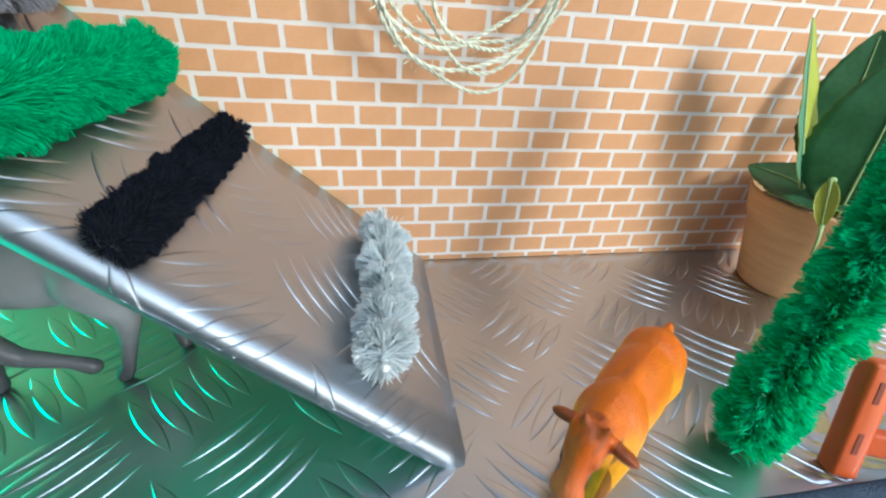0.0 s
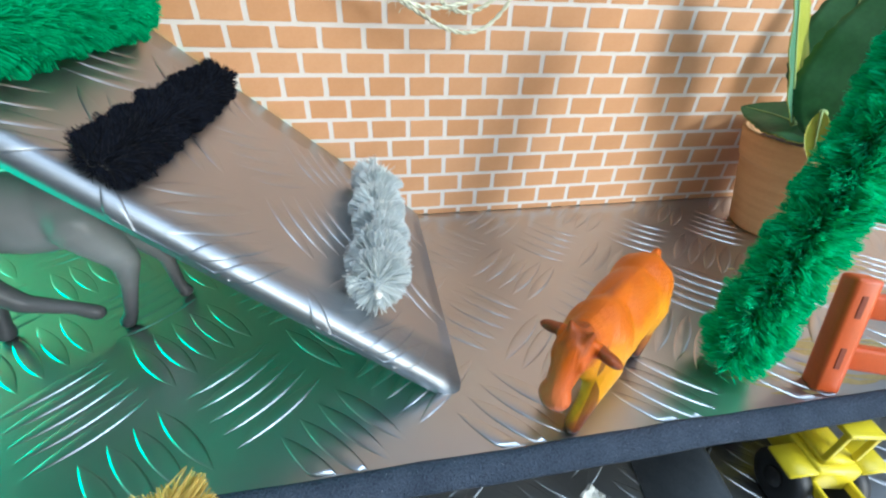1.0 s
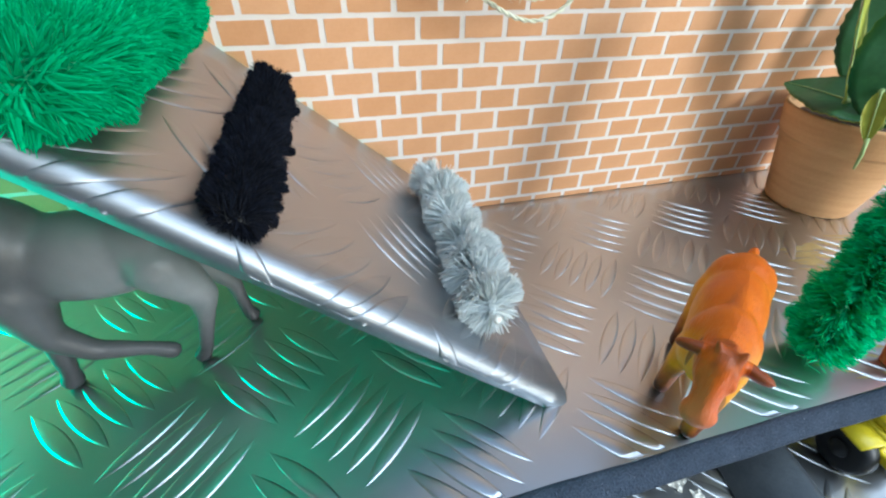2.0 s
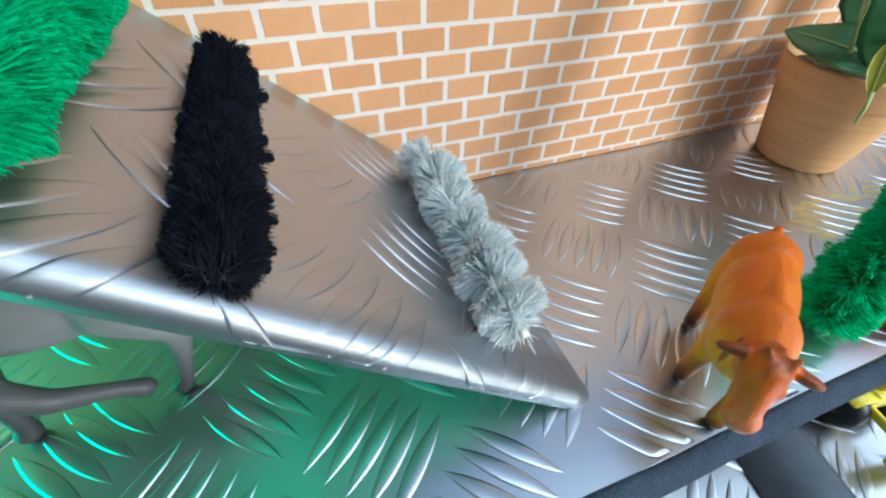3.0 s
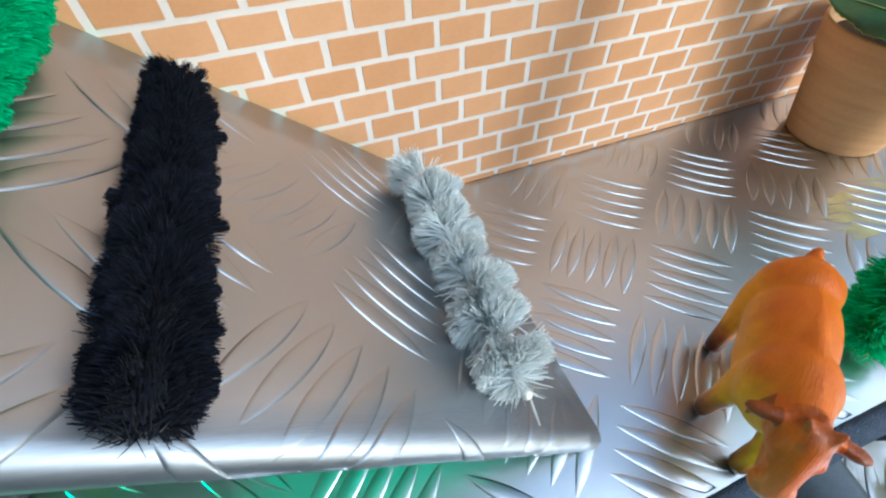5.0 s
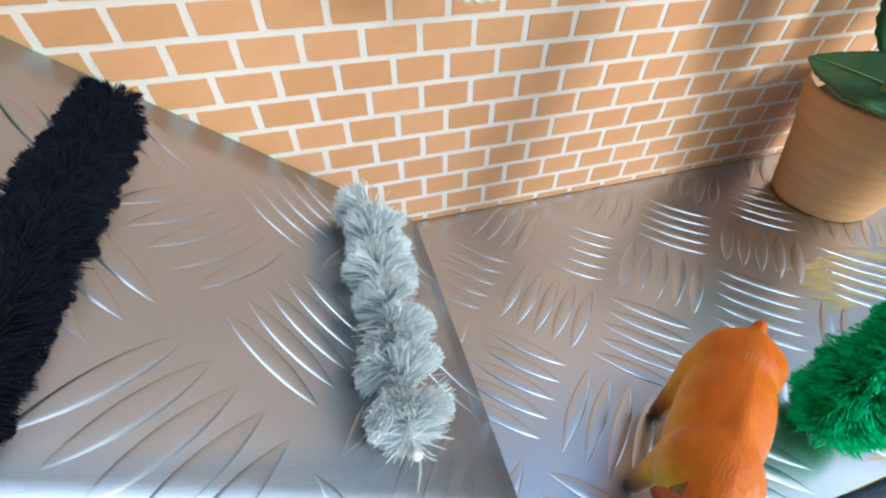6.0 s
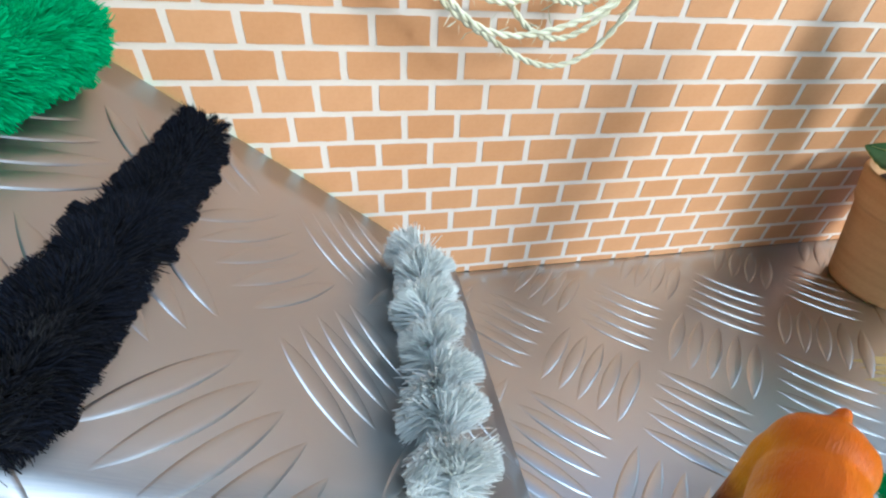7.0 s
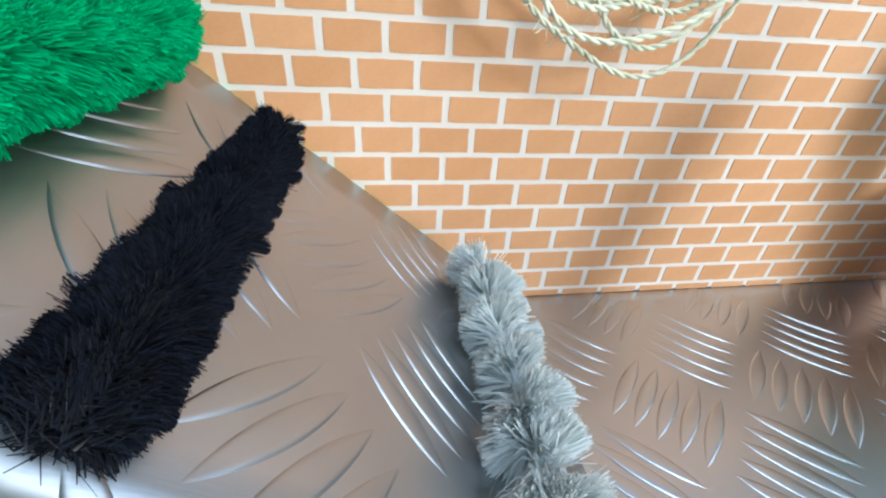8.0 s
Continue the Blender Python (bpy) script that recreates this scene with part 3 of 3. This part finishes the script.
def rope_coil():
    holder = new("rope_coil")
    holder.location = (0.0425, -0.0125, 0.1415)
    tagged(holder, "loose coil of pale natural twine hanging on the brick wall", "rope")
    loops = [(0.0350, 0.0455, 0.000, -0.002, 0.0065), (0.0300, 0.0400, 0.006, 0.001, 0.0040), (0.0385, 0.0420, -0.002, 0.003, 0.0090),
             (0.0270, 0.0330, 0.010, 0.000, 0.0055), (0.0330, 0.0370, -0.007, 0.004, 0.0110), (0.0400, 0.0395, 0.003, 0.006, 0.0030)]
    for q, (rx, rz, ox, oz, off) in enumerate(loops):
        n = 260
        for strand in range(2):
            path = []
            for i in range(n + 1):
                w = 2 * math.pi * i / n
                tw = 2 * math.pi * i * 33 / n + strand * math.pi
                wob = 0.0016 * math.sin(3 * w + q) + 0.0012 * math.sin(5 * w + 2 * q)
                c = Vector((ox + (rx + wob) * math.sin(w), -off - 0.004 * math.sin(w + q), oz - (rz + wob) * math.cos(w)))
                radial = Vector((math.sin(w), 0, -math.cos(w)))
                path.append(c + 0.00042 * (math.cos(tw) * radial + math.sin(tw) * Vector((0, 1, 0))))
            v, f = sweep(path, [0.00052] * (n + 1), 6, False)
            part("strand", mesh_of("strand", v, f, MAT_ROPE, True), holder)
    # loose hairs
    rng = random.Random(4)
    hv, hf = [], []
    for i in range(240):
        rx, rz, ox, oz, off = loops[i % 6]
        w = rng.uniform(-2.2, 2.2)
        p = Vector((ox + rx * math.sin(w), -off, oz - rz * math.cos(w)))
        d = Vector((rng.gauss(0, 1), rng.gauss(0, 0.6), rng.gauss(0, 1))).normalized() * rng.uniform(0.002, 0.006)
        s = d.cross(Vector((0, 1, 0.3))).normalized() * 0.00009
        o = len(hv)
        hv += [p - s, p + s, p + d * 0.6 + Vector((0, 0, -0.0004)) + s, p + d]
        hf += [(o, o + 1, o + 2, o + 3)]
    part("fuzz", mesh_of("fuzz", hv, hf, MAT_ROPE), holder, kind="stuff")
    nail, nf = lathe([(0.0001, 0.0), (0.0022, 0.0), (0.0024, 0.0006), (0.0012, 0.0012), (0.0012, 0.010), (0.0001, 0.010)], 16)
    part("nail", mesh_of("nail", nail, nf, MAT_RAMP, True), holder, Matrix.Translation((0, -0.0085, 0.036)) @ Matrix.Rotation(radians(-90), 4, "X"))


rope_coil()

# ---- potted plant ----


def leaf_mesh(length, width, fold, curl, teeth, mats, halves=False):
    """A leaf along +x with a raised rim, folded on its midrib, curling down."""
    n, m = 26, 5
    verts, faces = [], []
    th = 0.0004
    for layer in (0, 1):
        for i in range(n + 1):
            u = i / n
            w = width * 0.5 * math.sin(math.pi * min(1, u ** 0.8)) ** 0.8 + 0.0003
            for k in range(-m, m + 1):
                q = k / m
                edge = w * (1 + (teeth * (1 if i % 2 else -1) if abs(k) == m else 0))
                y = q * edge
                z = abs(q) * w * fold - curl * u * u * length + 0.03 * w * math.sin(u * 22) * abs(q)
                verts.append((u * length, y, z - layer * th))
    row, lay = 2 * m + 1, (n + 1) * (2 * m + 1)
    for i in range(n):
        for k in range(2 * m):
            a = i * row + k
            faces.append((a, a + row, a + row + 1, a + 1))
            faces.append((a + lay, a + lay + 1, a + lay + row + 1, a + lay + row))
    for i in range(n):
        for k in (0, 2 * m):
            a = i * row + k
            faces.append((a, a + row, a + row + lay, a + lay))
    me = mesh_of("leaf", verts, faces, mats[0], True)
    me.materials.append(mats[1])
    me.materials.append(mats[2])
    cut = 2 * n * 2 * m
    for f in me.polygons:
        if f.index >= cut:
            f.material_index = 2
        elif halves:
            f.material_index = 1 if (f.index // 2) % (2 * m) < m else 0
        elif f.index % 2:
            f.material_index = 1
    return me


def aim(base, tip, face):
    """A pose at base whose x axis points to tip and whose z axis leans to face."""
    x = (Vector(tip) - Vector(base)).normalized()
    z = (Vector(face) - x * x.dot(Vector(face))).normalized()
    y = z.cross(x)
    return Matrix((( x.x, y.x, z.x, base[0]), (x.y, y.y, z.y, base[1]), (x.z, y.z, z.z, base[2]), (0, 0, 0, 1)))


def potted_plant():
    holder = new("potted_plant")
    holder.location = (0.2302, -0.0364, 0.0)
    tagged(holder, "small terracotta pot with broad dark green leaves", "plant")
    prof = [(0.0001, 0.001), (0.0185, 0.001), (0.0198, 0.0), (0.0207, 0.0014), (0.0286, 0.0360), (0.0290, 0.0372), (0.0299, 0.0378), (0.0303, 0.0390), (0.0330, 0.0505), (0.0329, 0.0518), (0.0320, 0.0524), (0.0309, 0.0515), (0.0290, 0.0435), (0.0001, 0.0435)]
    v, f = lathe(prof, 64)
    part("pot", mesh_of("pot", v, f, MAT_POT, True), holder)
    v, f = lathe([(0.0001, 0.0465), (0.010, 0.0475), (0.020, 0.0458), (0.0284, 0.0445), (0.0284, 0.0430), (0.0001, 0.0430)], 32)
    v = [(x, y, z + (0.0012 * noise.noise(Vector((x * 260, y * 260, 0))) if z > 0.0435 else 0)) for x, y, z in v]
    part("soil", mesh_of("soil", v, f, MAT_SOIL, True), holder)
    loc = Vector(holder.location)
    plan = [((0.2030, -0.0415, 0.0600), (0.1765, -0.0300, 0.1268), (0.52, -0.84, 0.1), 0.0250, 0.12, -0.03),
            ((0.2120, -0.0560, 0.0520), (0.2120, -0.0520, 0.1230), (-0.75, -0.62, 0.25), 0.044, 0.12, 0.16),
            ((0.2280, -0.0300, 0.0600), (0.2280, -0.0220, 0.1260), (-0.7, -0.7, 0.2), 0.036, 0.15, 0.10),
            ((0.2130, -0.0600, 0.0570), (0.2045, -0.0090, 0.0650), (-0.35, -0.25, 0.90), 0.031, 0.12, 0.12),
            ((0.1990, -0.0545, 0.0690), (0.2010, -0.0600, 0.0480), (-0.8, -0.5, 0.3), 0.0075, 0.2, 0.0),
            ((0.2350, -0.0420, 0.0620), (0.2700, -0.0480, 0.1150), (-0.5, -0.6, 0.6), 0.038, 0.15, 0.2)]
    for i, (b0, t0, face, w, fold, curl) in enumerate(plan):
        length = (Vector(t0) - Vector(b0)).length
        mats = (MAT_LEAF_EDGE, MAT_LEAF_EDGE, MAT_LEAF_EDGE) if i == 4 else (MAT_LEAF_BACK, MAT_LEAF_EDGE, MAT_LEAF_EDGE) if i == 0 else (MAT_LEAF, MAT_LEAF_BACK, MAT_LEAF_EDGE)
        lf = part("leaf", leaf_mesh(length, w, fold, curl, 0.022, mats, i == 0), holder, Matrix.Translation(-loc) @ aim(b0, t0, face), "small yellow-green drooping leaf" if i == 4 else "")
        rib = [(length * u, 0, -curl * u * u * length + 0.0003) for u in np.linspace(0, 0.96, 14)]
        v, f = sweep(rib, [0.0006 * (1 - 0.8 * k / 13) for k in range(14)], 6)
        part("midrib", mesh_of("midrib", v, f, MAT_STEM, True), lf)
        foot = Vector((0.004 * math.cos(i), 0.004 * math.sin(i), 0.0455))
        end = Vector(b0) - loc
        stem = [foot.lerp(end, u) + Vector((0, 0, 0.006 * math.sin(math.pi * u))) for u in np.linspace(0, 1, 10)]
        v, f = sweep(stem, [0.0011] * 10, 8)
        part("stem", mesh_of("stem", v, f, MAT_STEM, True), holder)
    v, f = sweep([Vector((0.2005, -0.0600, 0.0500)) - loc, Vector((0.2010, -0.0615, 0.0430)) - loc, Vector((0.2015, -0.0620, 0.0360)) - loc], [0.0009, 0.0008, 0.0005], 8)
    part("stem", mesh_of("stem", v, f, MAT_STEM, True), holder)


potted_plant()

# ---- toy figures: one mesh each ----


def blob(bm, c, r, turn=(0, 0, 0)):
    m = pose(*c, *turn) @ Matrix.Diagonal((*r, 1))
    bmesh.ops.create_icosphere(bm, subdivisions=4, radius=1.0, matrix=m)


def limb(bm, points, radii):
    """A chain of overlapping balls that the voxel remesh welds into a limb."""
    for (p, q), (r0, r1) in zip(zip(points, points[1:]), zip(radii, radii[1:])):
        steps = max(2, int((Vector(q) - Vector(p)).length / (0.45 * min(r0, r1))))
        for k in range(steps + 1):
            u = k / steps
            bmesh.ops.create_icosphere(bm, subdivisions=2, radius=r0 + (r1 - r0) * u, matrix=Matrix.Translation(Vector(p).lerp(Vector(q), u)))


def figure(name, bm, material, voxel, label, category, matrix):
    ob = thing(name, from_bm(name, bm, material), label, category, matrix=matrix)
    rm = ob.modifiers.new("weld", "REMESH")
    rm.mode, rm.voxel_size, rm.use_smooth_shade = "VOXEL", voxel, True
    sm = ob.modifiers.new("soften", "SMOOTH")
    sm.factor, sm.iterations = 0.5, 7
    return ob


def toy_cow():
    bm = bmesh.new()
    blob(bm, (-0.012, 0, 0.0225), (0.0235, 0.0120, 0.0110))
    blob(bm, (-0.0255, 0, 0.0238), (0.0122, 0.0112, 0.0104), (0, 8, 0))
    blob(bm, (0.0065, 0, 0.0238), (0.0122, 0.0105, 0.0108))
    blob(bm, (-0.006, 0, 0.0185), (0.0180, 0.0112, 0.0085))
    for sy in (-1, 1):
        blob(bm, (-0.0275, sy * 0.0052, 0.0235), (0.0085, 0.0070, 0.0088))
        blob(bm, (0.0060, sy * 0.0048, 0.0230), (0.0088, 0.0070, 0.0088))
    limb(bm, [(-0.032, 0, 0.0286), (-0.010, 0, 0.0300), (0.010, 0, 0.0304)], [0.0042, 0.0040, 0.0042])
    limb(bm, [(0.010, 0, 0.0262), (0.021, -0.0005, 0.0280)], [0.0084, 0.0058])
    # head: broad brow, narrowing to a blunt muzzle, nostrils and jaw
    blob(bm, (0.0236, -0.0005, 0.0288), (0.0056, 0.0060, 0.0054), (0, 40, 0))
    limb(bm, [(0.0240, -0.0005, 0.0288), (0.0272, 0.0, 0.0254), (0.0298, 0.0005, 0.0218)], [0.0052, 0.0045, 0.0039])
    blob(bm, (0.0302, 0.0005, 0.0208), (0.0036, 0.0054, 0.0036), (0, 50, 0))
    limb(bm, [(0.0215, 0, 0.0240), (0.0278, 0.0005, 0.0190)], [0.0040, 0.0030])
    for s in (-1, 1):
        blob(bm, (0.0262, s * 0.0046, 0.0285), (0.0018, 0.0012, 0.0016))
        blob(bm, (0.0328, 0.0005 + s * 0.0022, 0.0210), (0.0011, 0.0011, 0.0010))
        blob(bm, (0.0210, s * 0.0092, 0.0306), (0.0030, 0.0050, 0.0015), (s * -10, -28, s * 8))
        limb(bm, [(0.0215, s * 0.0042, 0.0312), (0.0208, s * 0.0068, 0.0310)], [0.0020, 0.0018])
        limb(bm, [(0.0232, s * 0.0026, 0.0335), (0.0225, s * 0.0036, 0.0350)], [0.0016, 0.0011])
    for q in range(22):
        w = noise.noise_vector(Vector((q * 1.7, 2.1, 0.3)))
        blob(bm, (0.0225 + w.x * 0.0040, w.y * 0.0042, 0.0336 + w.z * 0.0010), (0.0016, 0.0009, 0.0007), (0, 20, q * 50))
    limb(bm, [(0.004, -0.0065, 0.019), (0.005, -0.0082, 0.0095), (0.0045, -0.0084, 0.0028)], [0.0058, 0.0036, 0.0034])
    limb(bm, [(0.008, 0.0065, 0.019), (0.014, 0.0062, 0.0100), (0.0165, 0.0050, 0.0028)], [0.0058, 0.0036, 0.0034])
    limb(bm, [(-0.026, -0.0065, 0.020), (-0.0225, -0.0088, 0.0105), (-0.0200, -0.0092, 0.0028)], [0.0072, 0.0040, 0.0034])
    limb(bm, [(-0.027, 0.0065, 0.020), (-0.0310, 0.0076, 0.0105), (-0.0290, 0.0076, 0.0028)], [0.0072, 0.0040, 0.0034])
    limb(bm, [(-0.0360, 0, 0.0310), (-0.0390, 0.001, 0.0240), (-0.0385, 0.002, 0.0130)], [0.0022, 0.0013, 0.0018])
    return figure("toy_cow", bm, MAT_COW, 0.0007, "orange and yellow painted plastic toy cow standing", "toy cow", pose(0.0712, -0.1240, 0.0, 0, 0, 180 + 37) @ Matrix.Diagonal((0.93, 0.80, 1.22, 1)))


def toy_horse():
    bm = bmesh.new()
    blob(bm, (-0.005, 0, 0.0455), (0.0225, 0.0118, 0.0132), (0, -6, 0))
    blob(bm, (-0.020, 0, 0.0460), (0.0130, 0.0118, 0.0128))
    blob(bm, (0.011, 0, 0.0500), (0.0125, 0.0122, 0.0165))
    limb(bm, [(0.013, 0, 0.054), (0.025, 0, 0.067), (0.032, 0, 0.078)], [0.0115, 0.0085, 0.0070])
    limb(bm, [(0.033, 0, 0.080), (0.043, 0, 0.073), (0.050, 0, 0.067)], [0.0072, 0.0056, 0.0040])
    limb(bm, [(0.014, 0, 0.064), (0.025, 0, 0.078), (0.032, 0, 0.086)], [0.0028, 0.0034, 0.0024])
    limb(bm, [(-0.023, -0.007, 0.043), (-0.030, -0.007, 0.029), (-0.035, -0.007, 0.020), (-0.036, -0.007, 0.0050), (-0.037, -0.007, 0.0026)], [0.0088, 0.0048, 0.0029, 0.0024, 0.0031])
    limb(bm, [(-0.022, 0.007, 0.043), (-0.029, 0.007, 0.029), (-0.027, 0.007, 0.019), (-0.023, 0.007, 0.0055), (-0.021, 0.007, 0.0026)], [0.0088, 0.0048, 0.0029, 0.0024, 0.0031])
    limb(bm, [(0.012, 0.001, 0.042), (0.014, 0.003, 0.022), (0.016, 0.004, 0.0060), (0.017, 0.004, 0.0028)], [0.0072, 0.0036, 0.0027, 0.0035])
    limb(bm, [(0.012, 0.007, 0.042), (0.011, 0.008, 0.026), (0.004, 0.008, 0.0170), (-0.009, 0.008, 0.0125), (-0.014, 0.008, 0.0092)], [0.0074, 0.0044, 0.0034, 0.0025, 0.0031])
    limb(bm, [(-0.030, 0, 0.055), (-0.041, 0, 0.050), (-0.046, 0, 0.034)], [0.0026, 0.0034, 0.0024])
    return figure("toy_horse", bm, MAT_HORSE, 0.0011, "grey painted plastic toy horse standing under the ramp", "toy horse", pose(-0.1050, -0.0670, 0.0, 0, 0, 186))


toy_cow()
toy_horse()

# ---- toy fence ----


def toy_fence():
    holder = new("toy_fence")
    foot, head = Vector((0.1518, -0.1352, 0.0)), Vector((0.1560, -0.1240, 0.0385))
    holder.matrix_world = aim(foot, head, (-0.35, -0.85, 0.3))
    tagged(holder, "orange plastic toy fence with slotted post and rails", "toy fence")
    length = (head - foot).length
    for k in range(3):
        off = -0.042 * k
        bm = block(0.0, length, off - 0.0038, off + 0.0038, -0.0036, 0.0036, 0.0015, 2)
        post = part("post", from_bm("post", bm, MAT_ORANGE, True), holder)
        # each slot is a thin slab, the recess's shade put into its dark colour
        for sx in (0.013, 0.031):
            part("slot", from_bm("slot", block(sx - 0.0038, sx + 0.0038, off - 0.0009, off + 0.0009, 0.0034, 0.0038, 0.0002, 1), MAT_SLOT), post)
    for hx, tilt in ((0.013, 0.0), (0.031, 0.0)):
        for k in range(2):
            y0, y1 = -0.042 * k - 0.0032, -0.042 * (k + 1) + 0.0032
            part("rail", from_bm("rail", block(hx - 0.0040, hx + 0.0040, y1, y0, -0.0026, 0.0026, 0.0012, 2), MAT_ORANGE, True), holder)


toy_fence()

# ---- yellow toy vehicle on the lower level ----


def toy_loader():
    holder = new("toy_vehicle")
    holder.matrix_world = pose(0.1680, -0.1330, -0.055, 0, 0, -100) @ Matrix.Diagonal((1.0, 0.80, 1.05, 1))
    tagged(holder, "yellow plastic toy vehicle with black wheels", "toy vehicle")
    body = part("body", from_bm("body", block(-0.026, 0.018, -0.0105, 0.0105, 0.012, 0.024, 0.002, 2), MAT_YELLOW, True), holder)
    part("hood", from_bm("hood", block(-0.020, -0.002, -0.0065, 0.0065, 0.0235, 0.030, 0.002, 2), MAT_YELLOW, True), body)
    cab = part("cab", from_bm("cab", block(0.000, 0.0155, -0.0075, 0.0075, 0.0235, 0.027, 0.001, 1), MAT_YELLOW, True), holder)
    for sx, sy in ((0.001, -0.0065), (0.001, 0.0065), (0.0145, -0.0065), (0.0145, 0.0065)):
        part("pillar", from_bm("pillar", block(sx - 0.001, sx + 0.001, sy - 0.001, sy + 0.001, 0.0265, 0.040, 0.0003, 1), MAT_YELLOW), cab)
    part("roof", from_bm("roof", block(-0.0005, 0.0160, -0.0080, 0.0080, 0.0397, 0.0417, 0.0008, 2), MAT_YELLOW, True), cab)
    for sy in (-1, 1):
        part("arm", from_bm("arm", block(0.012, 0.036, sy * 0.0085 - 0.0012, sy * 0.0085 + 0.0012, 0.014, 0.018, 0.0006, 1), MAT_YELLOW), holder)
    for sx in (-0.012, 0.012):
        for sy in (-1, 1):
            bm = block(-0.006, 0.006, 0.0, 0.012, -0.0008, 0.0008, 0.0005, 1)
            part("fender", from_bm("fender", bm, MAT_YELLOW, True), holder, pose(sx, sy * 0.0095, 0.0225, sy * 14, 0, 0 if sy > 0 else 180))
    part("bucket", from_bm("bucket", block(0.034, 0.042, -0.013, 0.013, 0.006, 0.018, 0.002, 2), MAT_YELLOW, True), holder)
    prof = [(0.0001, -0.004), (0.0045, -0.004), (0.0085, -0.0046), (0.0100, -0.0034), (0.0104, 0.0), (0.0100, 0.0034), (0.0085, 0.0046), (0.0045, 0.004), (0.0001, 0.004)]
    v, f = lathe(prof, 28)
    wheel = mesh_of("wheel", v, f, MAT_TYRE, True)
    hv, hf = lathe([(0.0001, 0.0052), (0.0036, 0.0050), (0.0040, 0.0038), (0.0001, 0.0036)], 16)
    hub = mesh_of("hub", hv, hf, MAT_TYRE, True)
    for sx in (-0.014, 0.012):
        for sy in (-1, 1):
            w = part("wheel", wheel, holder, Matrix.Translation((sx, sy * 0.0135, 0.0104)) @ Matrix.Rotation(radians(-90 * sy), 4, "X"))
            part("hub", hub, w)


toy_loader()

# ---- crumpled scraps of white paper on the lower plate ----


def paper_scrap(x, y, size, seed):
    bm = bmesh.new()
    bmesh.ops.create_grid(bm, x_segments=7, y_segments=7, size=size)
    for v in bm.verts:
        q = noise.noise_vector(v.co * (1.1 / size) + Vector((seed, 0, 0)))
        v.co += Vector((q.x * 0.35 * size, q.y * 0.35 * size, abs(q.z) * 0.9 * size))
    top = bmesh.ops.extrude_face_region(bm, geom=bm.faces[:])
    for v in (g for g in top["geom"] if isinstance(g, bmesh.types.BMVert)):
        v.co.z += 0.0003
    thing("paper_scrap", from_bm("paper_scrap", bm, MAT_GLUE), "small crumpled scrap of white paper on the lower plate", "paper", "paper scraps", matrix=pose(x, y, -0.0549, 0, 0, seed * 40))


for _k, (_x, _y, _s) in enumerate(((0.084, -0.134, 0.0034), (0.089, -0.141, 0.0022), (0.036, -0.141, 0.0026), (0.060, -0.150, 0.0020))):
    paper_scrap(_x, _y, _s, _k + 1)

# ---- second ramp on the lower level ----


def lower_ramp():
    m = aim((0.133, -0.098, -0.0535), (0.104, -0.270, -0.0535), (0, 0, 1))
    prof = [(-0.022, -0.0010), (-0.022, 0.0), (0.0, 0.0042), (0.0045, 0.0066), (0.0080, 0.0060), (0.0092, 0.0030), (0.0088, -0.0010), (0.0078, -0.0010), (0.0080, 0.0028), (0.0070, 0.0050), (0.0042, 0.0054), (0.0, 0.0030)]
    n, k = 24, len(prof)
    verts = [(0.17 * i / n, y, z) for i in range(n + 1) for y, z in prof]
    faces = [(i * k + j, i * k + (j + 1) % k, (i + 1) * k + (j + 1) % k, (i + 1) * k + j) for i in range(n) for j in range(k)]
    faces += [tuple(range(k))[::-1], tuple(n * k + j for j in range(k))]
    thing("metal_profile", mesh_of("metal_profile", verts, faces, MAT_DULL, True), "dark grey folded metal strip lying on the lower tread plate", "metal strip", matrix=m)


lower_ramp()

# ---- printed bricks on the wall, each a thin shape of its own ----


def brick_mesh(seed, x0=0.0, x1=BRICK_W, z0=0.0, z1=BRICK_H):
    rng = random.Random(seed)
    jx, jz, th = 0.00118, 0.00092, 0.00022
    a, b, c, d = x0 + jx, x1 - jx, z0 + jz, z1 - jz
    out = []
    for i in range(5):
        out.append((a + (b - a) * i / 5, c + rng.gauss(0, 0.00008)))
    for i in range(3):
        out.append((b + rng.gauss(0, 0.00008), c + (d - c) * i / 3))
    for i in range(5):
        out.append((b + (a - b) * i / 5, d + rng.gauss(0, 0.00008)))
    for i in range(3):
        out.append((a + rng.gauss(0, 0.00008), d + (c - d) * i / 3))
    n = len(out)
    verts = [(x, -th, z) for x, z in out] + [(x, 0.0002, z) for x, z in out]
    faces = [tuple(range(n))] + [(i, i + n, (i + 1) % n + n, (i + 1) % n) for i in range(n)]
    return verts, faces


variants = [mesh_of("brick", *brick_mesh(k), MAT_BRICK) for k in range(8)]
low = mesh_of("brick", *brick_mesh(40, z0=BRICK_H - LINE0 + 0.0003 - 0.00092), MAT_BRICK)
rest_v, rest_f = [], []
rng_b = random.Random(12)
for row in range(-1, 30):
    for col in range(-18, 24):
        c = col + (0.5 if row % 2 == 0 else 0.0)
        x, z = c * BRICK_W, LINE0 + row * BRICK_H
        if x < -0.335 or x + BRICK_W > 0.455 or z + BRICK_H > 0.299:
            continue
        if row == -1:
            part("brick", low, wall, Matrix.Translation((x, 0, z)))
        elif row < 15 and -5.6 < c < 13:
            part("brick", rng_b.choice(variants), wall, Matrix.Translation((x, 0, z)))
        else:
            v, f = brick_mesh(rng_b.randrange(1000))
            o = len(rest_v)
            rest_v += [(p[0] + x, p[1], p[2] + z) for p in v]
            rest_f += [tuple(o + q for q in face) for face in f]
part("bricks_beyond", mesh_of("bricks_beyond", rest_v, rest_f, MAT_BRICK), wall, kind="stuff")
